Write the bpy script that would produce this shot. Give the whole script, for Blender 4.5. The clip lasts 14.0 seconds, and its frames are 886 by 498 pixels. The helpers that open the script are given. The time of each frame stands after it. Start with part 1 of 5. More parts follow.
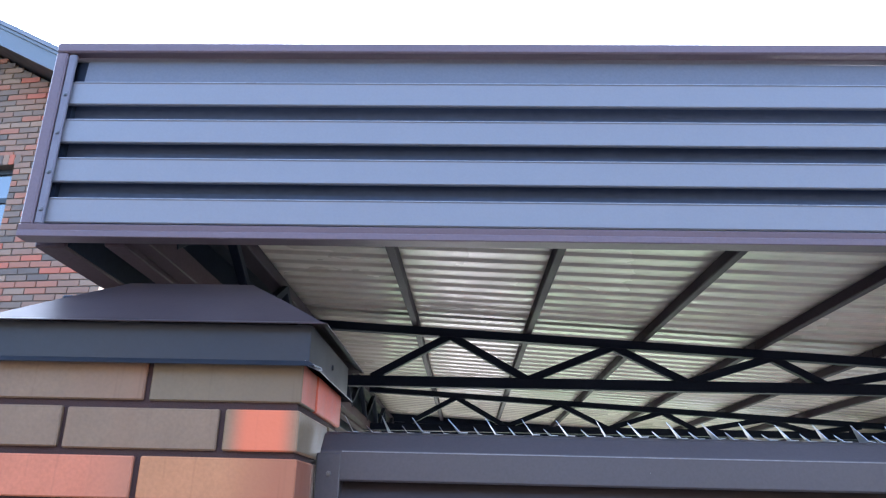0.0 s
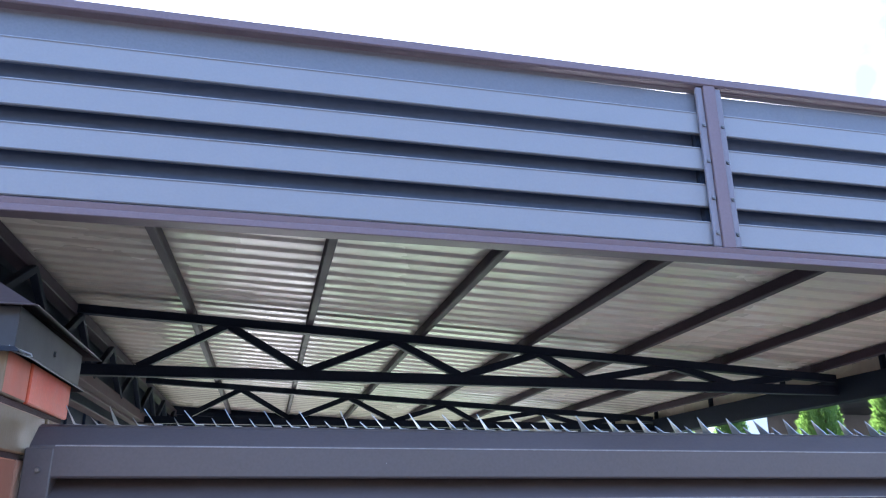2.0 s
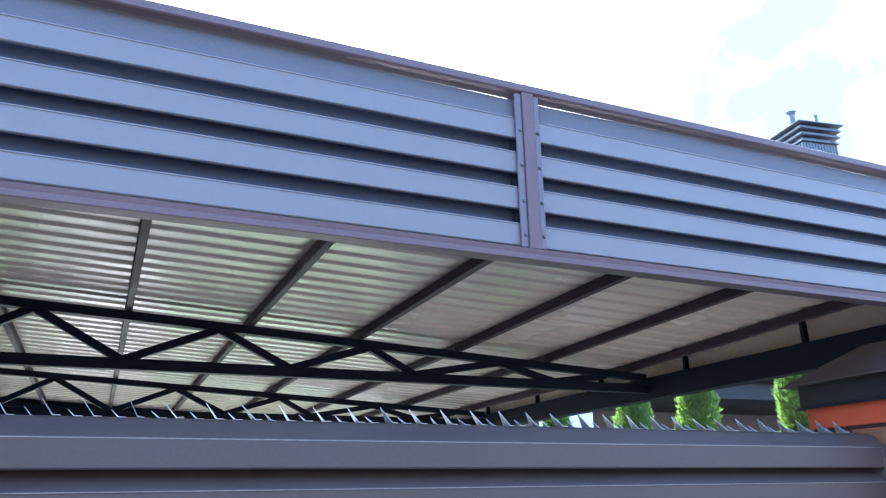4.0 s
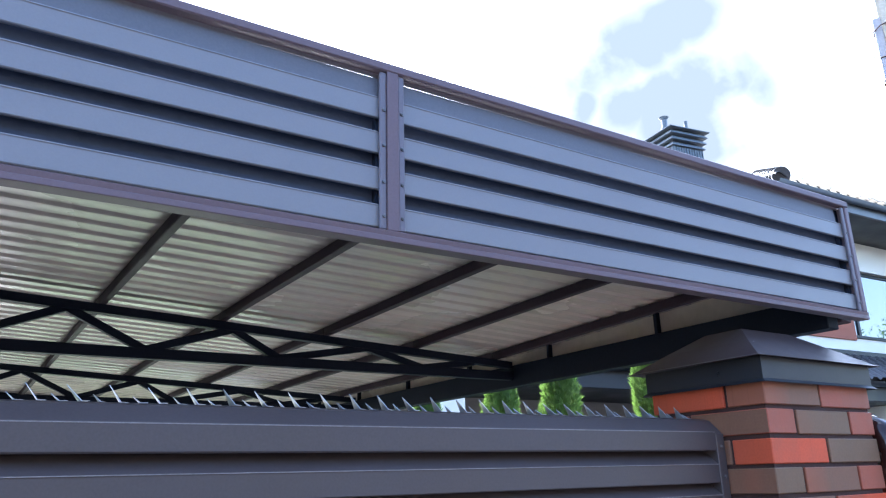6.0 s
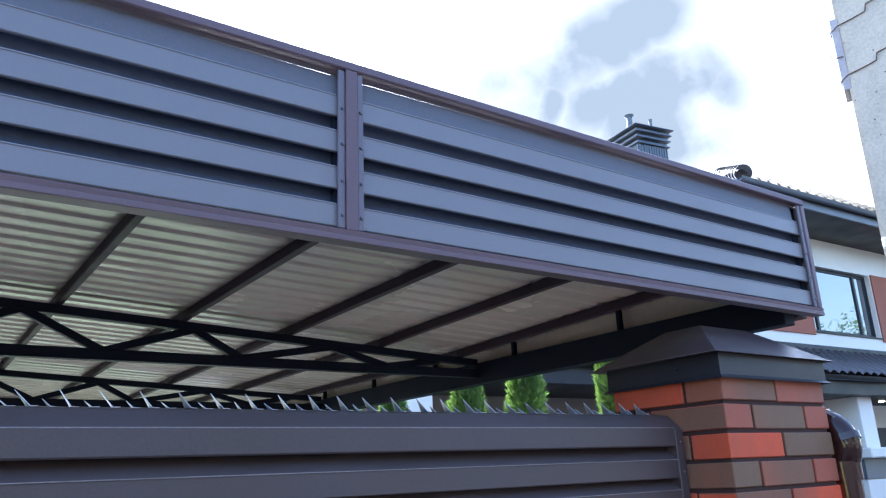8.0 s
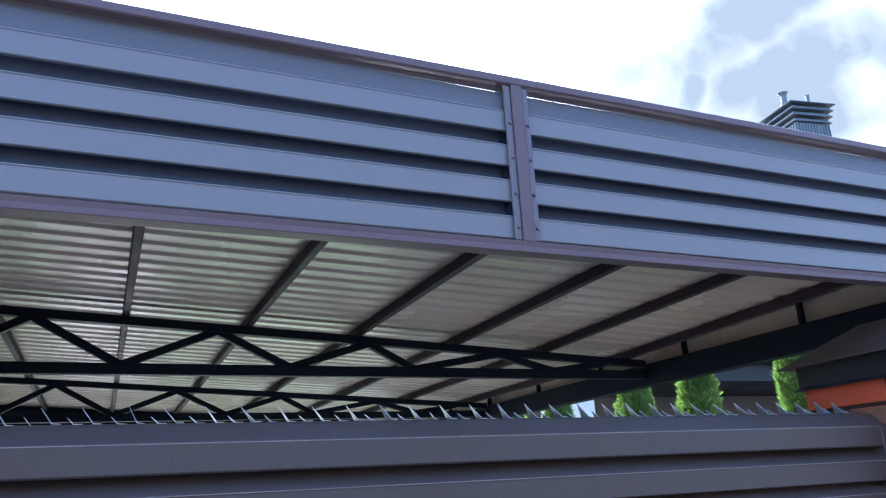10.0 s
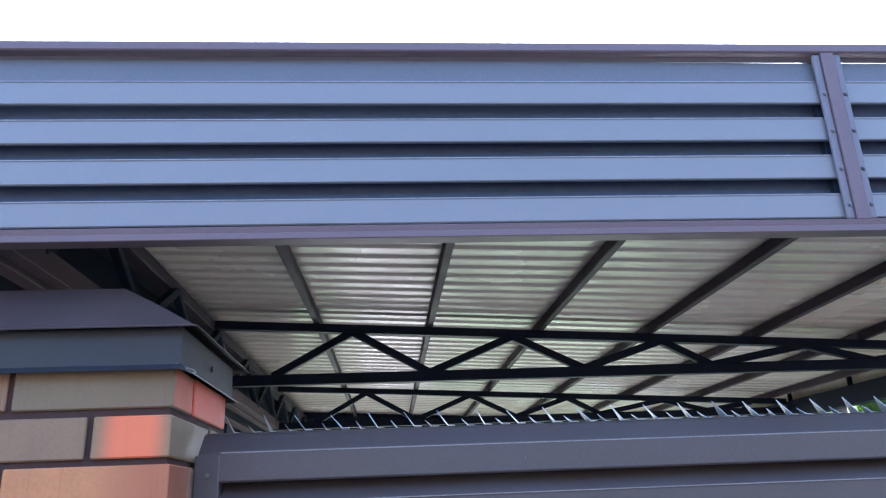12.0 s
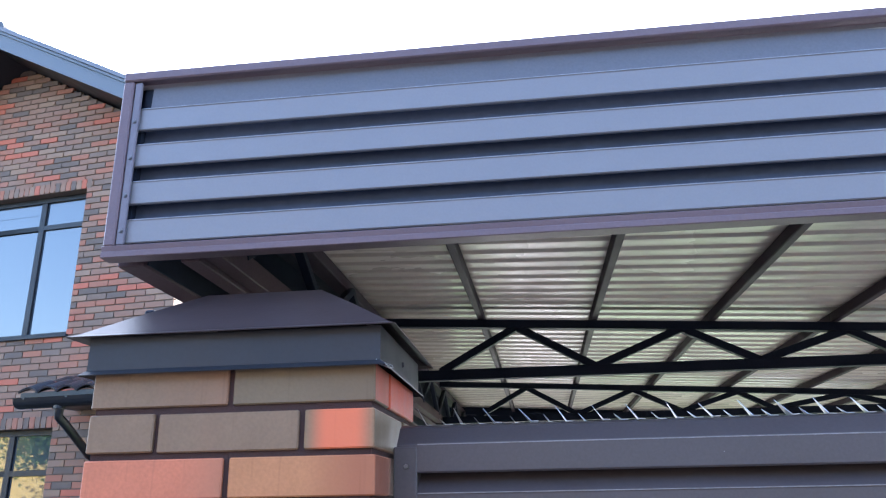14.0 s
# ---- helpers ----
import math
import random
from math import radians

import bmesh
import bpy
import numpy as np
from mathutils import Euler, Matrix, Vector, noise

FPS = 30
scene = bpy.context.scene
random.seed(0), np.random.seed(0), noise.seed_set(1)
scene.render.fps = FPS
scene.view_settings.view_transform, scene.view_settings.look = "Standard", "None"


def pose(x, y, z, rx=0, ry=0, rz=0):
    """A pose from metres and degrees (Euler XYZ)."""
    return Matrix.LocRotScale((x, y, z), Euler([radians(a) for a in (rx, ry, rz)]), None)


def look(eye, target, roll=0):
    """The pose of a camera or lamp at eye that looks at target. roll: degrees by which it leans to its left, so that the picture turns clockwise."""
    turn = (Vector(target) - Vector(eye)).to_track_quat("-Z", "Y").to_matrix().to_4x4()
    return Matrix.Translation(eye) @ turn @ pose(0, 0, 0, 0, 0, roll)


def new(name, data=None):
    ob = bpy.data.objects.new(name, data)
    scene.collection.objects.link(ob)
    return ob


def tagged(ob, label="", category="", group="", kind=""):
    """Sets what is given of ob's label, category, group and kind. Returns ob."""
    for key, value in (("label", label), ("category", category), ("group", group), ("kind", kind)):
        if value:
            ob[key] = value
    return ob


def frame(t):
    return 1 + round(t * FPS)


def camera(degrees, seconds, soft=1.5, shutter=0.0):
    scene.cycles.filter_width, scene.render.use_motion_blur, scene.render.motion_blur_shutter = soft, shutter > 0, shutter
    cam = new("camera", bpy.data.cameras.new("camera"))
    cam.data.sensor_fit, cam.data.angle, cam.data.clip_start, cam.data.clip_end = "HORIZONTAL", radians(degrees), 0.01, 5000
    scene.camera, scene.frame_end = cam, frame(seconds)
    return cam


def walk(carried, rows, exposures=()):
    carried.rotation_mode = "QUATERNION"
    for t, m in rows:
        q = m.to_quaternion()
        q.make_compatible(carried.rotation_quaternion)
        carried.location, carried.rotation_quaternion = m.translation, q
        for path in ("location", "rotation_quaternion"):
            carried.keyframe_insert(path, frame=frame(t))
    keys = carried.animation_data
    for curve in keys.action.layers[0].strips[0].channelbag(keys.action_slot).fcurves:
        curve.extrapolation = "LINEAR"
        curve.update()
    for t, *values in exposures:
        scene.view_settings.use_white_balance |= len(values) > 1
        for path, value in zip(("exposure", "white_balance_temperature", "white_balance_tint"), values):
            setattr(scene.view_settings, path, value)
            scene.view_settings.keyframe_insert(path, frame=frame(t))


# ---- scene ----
cam = camera(60.9, 14.0, soft=1.2)
PATH = [
    (0, (0.269, -1.222, 1.778), (0.198, 0.6664, 2.4318), 1.4),
    (0.5, (0.297, -1.215, 1.78), (0.344, 0.6743, 2.435), 0.9),
    (1, (0.331, -1.213, 1.782), (0.5099, 0.6701, 2.4337), 0.6),
    (1.5, (0.359, -1.211, 1.779), (0.6658, 0.6578, 2.4256), -0.0),
    (2, (0.383, -1.212, 1.778), (0.8007, 0.6356, 2.4193), -0.4),
    (2.5, (0.402, -1.216, 1.778), (0.9196, 0.6075, 2.4156), -0.7),
    (3, (0.426, -1.224, 1.774), (1.0396, 0.5707, 2.409), -0.9),
    (3.5, (0.447, -1.23, 1.772), (1.1495, 0.5339, 2.4017), -1.0),
    (5.8, (0.53, -1.241, 1.762), (1.5466, 0.3754, 2.3563), -1.5),
    (6, (0.534, -1.237, 1.764), (1.5816, 0.3624, 2.3512), -1.6),
    (6.5, (0.551, -1.244, 1.765), (1.6476, 0.3255, 2.3432), -1.7),
    (7, (0.562, -1.248, 1.766), (1.6886, 0.3005, 2.3412), -2.0),
    (7.2, (0.561, -1.246, 1.767), (1.6966, 0.2965, 2.3412), -2.2),
    (9.3, (0.511, -1.244, 1.773), (1.4719, 0.4088, 2.3627), -3.2),
    (9.5, (0.5, -1.244, 1.774), (1.416, 0.433, 2.366), -3.2),
    (10, (0.473, -1.24, 1.776), (1.259, 0.497, 2.381), -3.1),
    (10.5, (0.443, -1.236, 1.783), (1.074, 0.56, 2.395), -3.1),
    (11, (0.408, -1.232, 1.787), (0.873, 0.611, 2.407), -2.85),
    (11.5, (0.373, -1.238, 1.773), (0.671, 0.635, 2.409), -2.5),
    (12, (0.345, -1.242, 1.774), (0.491, 0.648, 2.412), -2.3),
    (12.5, (0.321, -1.246, 1.774), (0.333, 0.649, 2.413), -2.0),
    (13, (0.298, -1.247, 1.772), (0.202, 0.645, 2.413), -1.8),
    (13.5, (0.281, -1.251, 1.772), (0.105, 0.636, 2.411), -1.4),
    (14, (0.273, -1.255, 1.771), (0.042, 0.627, 2.408), -1.0),
]
EXPOSURES = [
    (0, 3.32, 5700, 12), (3.5, 3.32, 5450, 12), (6.5, 2.8, 5550, 12), (9.5, 2.55, 5400, 12), (11.5, 3.2, 5450, 12), (14, 3.18, 5750, 12)
]
walk(cam, [(t, look(eye, target, roll)) for t, eye, target, roll in PATH], EXPOSURES)

# ---- world, sun and exposure ----
SUN_DIR = Vector((0.284, 0.795, 0.538)).normalized()
world = bpy.data.worlds.new("sky")
scene.world = world
world.use_nodes = True
wn, wl = world.node_tree.nodes, world.node_tree.links
wn.clear()
sky = wn.new("ShaderNodeTexSky")
sky.sky_type, sky.sun_disc = "NISHITA", False
sky.sun_elevation, sky.sun_rotation = math.asin(SUN_DIR.z), math.atan2(SUN_DIR.x, SUN_DIR.y)
sky.dust_density = 2.0
w_tc, w_map, w_noise, w_ramp = wn.new("ShaderNodeTexCoord"), wn.new("ShaderNodeMapping"), wn.new("ShaderNodeTexNoise"), wn.new("ShaderNodeValToRGB")
w_map.inputs["Scale"].default_value = (1.0, 1.0, 2.2)
w_map.inputs["Location"].default_value = (0.35, 0.1, 0.0)
w_noise.inputs["Scale"].default_value, w_noise.inputs["Detail"].default_value, w_noise.inputs["Roughness"].default_value = 2.6, 6.0, 0.5
w_ramp.color_ramp.elements[0].position, w_ramp.color_ramp.elements[1].position = 0.42, 0.64
w_mix, w_bg, w_out = wn.new("ShaderNodeMixRGB"), wn.new("ShaderNodeBackground"), wn.new("ShaderNodeOutputWorld")
w_mix.inputs["Color2"].default_value = (9.0, 9.3, 10.0, 1)
w_sep, w_cov, w_add = wn.new("ShaderNodeSeparateXYZ"), wn.new("ShaderNodeMapRange"), wn.new("ShaderNodeMath")
w_add.operation = "ADD"
w_cov.inputs["From Min"].default_value, w_cov.inputs["From Max"].default_value = -0.5, 0.9
w_cov.inputs["To Min"].default_value, w_cov.inputs["To Max"].default_value = -0.26, 0.12
wl.new(w_tc.outputs["Generated"], w_map.inputs["Vector"])
wl.new(w_tc.outputs["Generated"], w_sep.inputs[0])
wl.new(w_sep.outputs["Y"], w_cov.inputs["Value"])
wl.new(w_map.outputs["Vector"], w_noise.inputs["Vector"])
wl.new(w_noise.outputs["Fac"], w_add.inputs[0])
wl.new(w_cov.outputs["Result"], w_add.inputs[1])
wl.new(w_add.outputs[0], w_ramp.inputs["Fac"])
wl.new(w_ramp.outputs["Color"], w_mix.inputs["Fac"])
wl.new(sky.outputs["Color"], w_mix.inputs["Color1"])
# a bank of soft grey cloud low beside the sun
w_n2, w_mix2, w_cen, w_amp, w_vec = wn.new("ShaderNodeTexNoise"), wn.new("ShaderNodeMixRGB"), wn.new("ShaderNodeVectorMath"), wn.new("ShaderNodeVectorMath"), wn.new("ShaderNodeVectorMath")
w_n2.inputs["Scale"].default_value, w_n2.inputs["Detail"].default_value, w_n2.inputs["Roughness"].default_value = 9.0, 5.0, 0.5
w_cen.operation, w_amp.operation, w_vec.operation = "SUBTRACT", "SCALE", "ADD"
w_cen.inputs[1].default_value, w_amp.inputs["Scale"].default_value = (0.5, 0.5, 0.5), 0.06
wl.new(w_tc.outputs["Generated"], w_n2.inputs["Vector"])
wl.new(w_n2.outputs["Color"], w_cen.inputs[0])
wl.new(w_cen.outputs[0], w_amp.inputs[0])
wl.new(w_tc.outputs["Generated"], w_vec.inputs[0])
wl.new(w_amp.outputs[0], w_vec.inputs[1])
bank = None
for cx, cy, cz, cr in (
    (0.599, 0.646, 0.472, 0.039), (0.619, 0.612, 0.492, 0.039), (0.642, 0.583, 0.499, 0.043), (0.662, 0.552, 0.507, 0.039), (0.678, 0.521, 0.518, 0.035),
    (0.693, 0.492, 0.527, 0.035), (0.674, 0.591, 0.444, 0.035), (0.697, 0.559, 0.449, 0.039), (0.719, 0.529, 0.451, 0.043), (0.744, 0.498, 0.445, 0.039),
    (0.766, 0.484, 0.423, 0.035), (0.716, 0.559, 0.419, 0.047), (0.747, 0.524, 0.409, 0.052), (0.629, 0.634, 0.451, 0.026), (0.778, 0.496, 0.385, 0.043),
):
    far, lump = wn.new("ShaderNodeVectorMath"), wn.new("ShaderNodeMapRange")
    far.operation, far.inputs[1].default_value, lump.interpolation_type = "DISTANCE", (cx, cy, cz), "SMOOTHSTEP"
    lump.inputs["From Min"].default_value, lump.inputs["From Max"].default_value = cr * 2.3, 0.0
    wl.new(w_vec.outputs[0], far.inputs[0])
    wl.new(far.outputs["Value"], lump.inputs["Value"])
    if bank:
        most = wn.new("ShaderNodeMath")
        most.operation = "MAXIMUM"
        wl.new(bank, most.inputs[0])
        wl.new(lump.outputs["Result"], most.inputs[1])
        bank = most.outputs[0]
    else:
        bank = lump.outputs["Result"]
w_thin, w_thick, w_grey = wn.new("ShaderNodeMapRange"), wn.new("ShaderNodeMapRange"), wn.new("ShaderNodeMixRGB")
w_wisp, w_brk = wn.new("ShaderNodeMapRange"), wn.new("ShaderNodeMath")
w_wisp.inputs["From Min"].default_value, w_wisp.inputs["From Max"].default_value, w_wisp.inputs["To Min"].default_value = 0.34, 0.58, 0.40
w_brk.operation = "MULTIPLY"
wl.new(w_n2.outputs["Fac"], w_wisp.inputs["Value"])
wl.new(w_wisp.outputs["Result"], w_brk.inputs[0])
wl.new(bank, w_brk.inputs[1])
bank = w_brk.outputs[0]
for node, lo, hi in ((w_thin, 0.0, 0.30), (w_thick, 0.08, 0.75)):
    node.inputs["From Min"].default_value, node.inputs["From Max"].default_value = lo, hi
    wl.new(bank, node.inputs["Value"])
wl.new(w_thick.outputs["Result"], w_grey.inputs["Fac"])
w_grey.inputs["Color1"].default_value, w_grey.inputs["Color2"].default_value = (1.6, 1.6, 1.6, 1), (0.66, 0.735, 0.79, 1)
wl.new(w_thin.outputs["Result"], w_mix2.inputs["Fac"])
wl.new(w_mix.outputs["Color"], w_mix2.inputs["Color1"])
wl.new(w_grey.outputs["Color"], w_mix2.inputs["Color2"])
wl.new(w_mix2.outputs["Color"], w_bg.inputs["Color"])
w_bg.inputs["Strength"].default_value = 0.15
wl.new(w_bg.outputs["Background"], w_out.inputs["Surface"])

sun = new("sun", bpy.data.lights.new("sun", "SUN"))
sun.data.energy, sun.data.angle, sun.data.color = 3.5, radians(0.6), (1.0, 0.95, 0.88)
sun.matrix_world = look(SUN_DIR * 60, (0, 0, 0))

# ---- materials ----


def material(name, colour, rough=0.5, metal=0.0, vary=0.12, grain=60.0, stain=3.0, bump=0.15, bump_scale=None, coat=0.0, second=None, spec=0.5):
    """A painted or mineral surface: base colour broken up by fine grain and broad stains, with a fine relief."""
    m = bpy.data.materials.new(name)
    m.use_nodes = True
    n, l = m.node_tree.nodes, m.node_tree.links
    b = n["Principled BSDF"]
    tc = n.new("ShaderNodeTexCoord")
    fine, broad = n.new("ShaderNodeTexNoise"), n.new("ShaderNodeTexNoise")
    fine.inputs["Scale"].default_value, fine.inputs["Detail"].default_value = grain, 4
    broad.inputs["Scale"].default_value, broad.inputs["Detail"].default_value = stain, 5
    l.new(tc.outputs["Object"], fine.inputs["Vector"])
    l.new(tc.outputs["Object"], broad.inputs["Vector"])
    add = n.new("ShaderNodeMath")
    add.operation = "ADD"
    l.new(fine.outputs["Fac"], add.inputs[0])
    l.new(broad.outputs["Fac"], add.inputs[1])
    ramp = n.new("ShaderNodeMapRange")
    ramp.inputs["From Min"].default_value, ramp.inputs["From Max"].default_value = 0.6, 1.4
    l.new(add.outputs[0], ramp.inputs["Value"])
    mix = n.new("ShaderNodeMixRGB")
    low = second or tuple(c * (1 - vary) for c in colour)
    high = tuple(min(1, c * (1 + vary)) for c in colour)
    mix.inputs["Color1"].default_value, mix.inputs["Color2"].default_value = (*low, 1), (*high, 1)
    l.new(ramp.outputs["Result"], mix.inputs["Fac"])
    l.new(mix.outputs["Color"], b.inputs["Base Color"])
    rr = n.new("ShaderNodeMapRange")
    rr.inputs["From Min"].default_value, rr.inputs["From Max"].default_value = 0.3, 0.7
    rr.inputs["To Min"].default_value, rr.inputs["To Max"].default_value = max(0.02, rough - 0.08), min(1, rough + 0.08)
    l.new(broad.outputs["Fac"], rr.inputs["Value"])
    l.new(rr.outputs["Result"], b.inputs["Roughness"])
    b.inputs["Metallic"].default_value, b.inputs["Coat Weight"].default_value = metal, coat
    b.inputs["Specular IOR Level"].default_value = spec
    if bump:
        bn = n.new("ShaderNodeBump")
        bn.inputs["Strength"].default_value, bn.inputs["Distance"].default_value = bump, 0.002
        if bump_scale:
            bt = n.new("ShaderNodeTexNoise")
            bt.inputs["Scale"].default_value, bt.inputs["Detail"].default_value = bump_scale, 3
            l.new(tc.outputs["Object"], bt.inputs["Vector"])
            l.new(bt.outputs["Fac"], bn.inputs["Height"])
        else:
            l.new(fine.outputs["Fac"], bn.inputs["Height"])
        l.new(bn.outputs["Normal"], b.inputs["Normal"])
    return m


M_SLAT = material("slat_paint", (0.190, 0.181, 0.192), 0.42, vary=0.045, grain=220, stain=2.2, bump=0.05)
M_FRAME = material("frame_paint", (0.155, 0.110, 0.121), 0.42, vary=0.12, grain=180, stain=2.5, bump=0.06, spec=0.18)
# Dark steel, lifted towards blue to carry some of the glare haze.
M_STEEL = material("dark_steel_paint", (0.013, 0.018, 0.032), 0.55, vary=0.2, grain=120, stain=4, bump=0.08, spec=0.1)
M_PURLIN = material("purlin_paint", (0.050, 0.037, 0.049), 0.55, vary=0.2, grain=120, stain=4, bump=0.08, spec=0.1)
M_SIDE = material("side_tube_paint", (0.085, 0.056, 0.062), 0.6, vary=0.2, grain=120, stain=4, bump=0.08, spec=0.1)
M_SHEET = material("sheet_back_lacquer", (0.62, 0.56, 0.48), 0.25, vary=0.10, grain=30, stain=1.6, bump=0.04)
M_CAP = material("cap_paint", (0.046, 0.031, 0.030), 0.40, vary=0.15, grain=150, stain=5, bump=0.08, spec=0.3)
# This navy sets the shade seen in the gaps between lamellas.
M_BOARD = material("gap_shade_navy", (0.055, 0.070, 0.110), 0.7, vary=0.15, grain=60, stain=3, bump=0.05, spec=0.2)
M_STRIP = material("strip_paint", (0.160, 0.140, 0.160), 0.42, vary=0.1, grain=180, stain=2.5, bump=0.05, spec=0.3)
M_EDGE_GLINT = material("edge_glint", (0.20, 0.175, 0.17), 0.35, vary=0.35, grain=90, stain=7, bump=0.0)
# Slat colour darkened for the shade under the fascia's top tube.
M_FLASH = material("shade_toned_flashing", (0.125, 0.126, 0.145), 0.5, vary=0.12, grain=180, stain=2.0, bump=0.05, spec=0.3)
M_CREASE = material("fold_highlight", (0.25, 0.255, 0.285), 0.35, vary=0.25, grain=90, stain=7, bump=0.0)
# The hood's paint, darkened for the shade under its eaves.
M_SKIRT = material("shaded_skirt", (0.021, 0.021, 0.025), 0.45, vary=0.15, grain=150, stain=5, bump=0.08, spec=0.34)
M_GATE = material("gate_paint", (0.066, 0.050, 0.049), 0.48, vary=0.15, grain=200, stain=2.5, bump=0.06)
M_SPIKE = material("galvanised_spike", (0.42, 0.42, 0.43), 0.4, metal=0.8, vary=0.15, grain=200, stain=30, bump=0.1)
M_SCREW = material("screw_zinc", (0.16, 0.15, 0.15), 0.35, metal=0.8, vary=0.1, grain=300, stain=50, bump=0)
M_MORTAR = material("dark_mortar", (0.045, 0.019, 0.015), 0.9, vary=0.3, grain=400, stain=20, bump=0.5)
M_GROUND = material("asphalt", (0.036, 0.035, 0.036), 0.9, vary=0.3, grain=14, stain=0.6, bump=0.4)
M_PIPE = material("brown_pipe", (0.028, 0.010, 0.008), 0.07, vary=0.15, grain=80, stain=6, bump=0.01, spec=0.42)
M_CONCRETE = material("pole_concrete", (0.43, 0.385, 0.31), 0.9, vary=0.22, grain=55, stain=5, bump=0.6, bump_scale=90)
M_WHITE = material("white_render", (0.76, 0.72, 0.65), 0.85, vary=0.05, grain=120, stain=1.2, bump=0.3)
M_GREYWALL = material("grey_cladding", (0.17, 0.155, 0.145), 0.7, vary=0.10, grain=60, stain=1.5, bump=0.2)
M_DARKTRIM = material("dark_trim", (0.013, 0.014, 0.018), 0.45, vary=0.15, grain=60, stain=2, bump=0.05, spec=0.3)
M_ROOFTRIM = material("verge_trim", (0.080, 0.084, 0.095), 0.4, vary=0.1, grain=60, stain=2, bump=0.05)
M_TILE = material("roof_tile", (0.045, 0.042, 0.045), 0.35, vary=0.25, grain=40, stain=3, bump=0.2)
M_GUTTER = material("gutter_metal", (0.095, 0.105, 0.125), 0.35, vary=0.1, grain=60, stain=3, bump=0.04)
M_CHIM = material("chimney_metal", (0.105, 0.12, 0.14), 0.45, vary=0.1, grain=60, stain=3, bump=0.04, spec=0.3)
M_PLATE = material("plate_concrete", (0.33, 0.315, 0.33), 0.9, vary=0.2, grain=55, stain=5, bump=0.5, bump_scale=90)
M_TERRA = material("terracotta_panel", (0.30, 0.10, 0.06), 0.8, vary=0.15, grain=60, stain=3, bump=0.2)
M_WIRE = material("rusty_wire", (0.10, 0.06, 0.045), 0.7, vary=0.3, grain=200, stain=30, bump=0.2)


def chip(m, colour, scale, size):
    """Sparse specks of chipped paint."""
    n, l = m.node_tree.nodes, m.node_tree.links
    b = n["Principled BSDF"]
    was = b.inputs["Base Color"].links[0].from_socket
    tc, vor, cut, mix = (n.new("ShaderNode" + k) for k in ("TexCoord", "TexVoronoi", "Math", "MixRGB"))
    vor.inputs["Scale"].default_value, cut.operation, cut.inputs[1].default_value = scale, "LESS_THAN", size * scale
    l.new(tc.outputs["Object"], vor.inputs["Vector"])
    l.new(vor.outputs["Distance"], cut.inputs[0])
    l.new(cut.outputs[0], mix.inputs["Fac"])
    mix.inputs["Color2"].default_value = (*colour, 1)
    l.new(was, mix.inputs["Color1"])
    l.new(mix.outputs["Color"], b.inputs["Base Color"])


chip(M_GATE, (0.55, 0.53, 0.5), 6.0, 0.0035)
chip(M_SLAT, (0.6, 0.6, 0.6), 5.0, 0.0030)
chip(M_CONCRETE, (0.13, 0.115, 0.10), 16.0, 0.006)
chip(M_CAP, (0.5, 0.48, 0.46), 7.0, 0.0035)


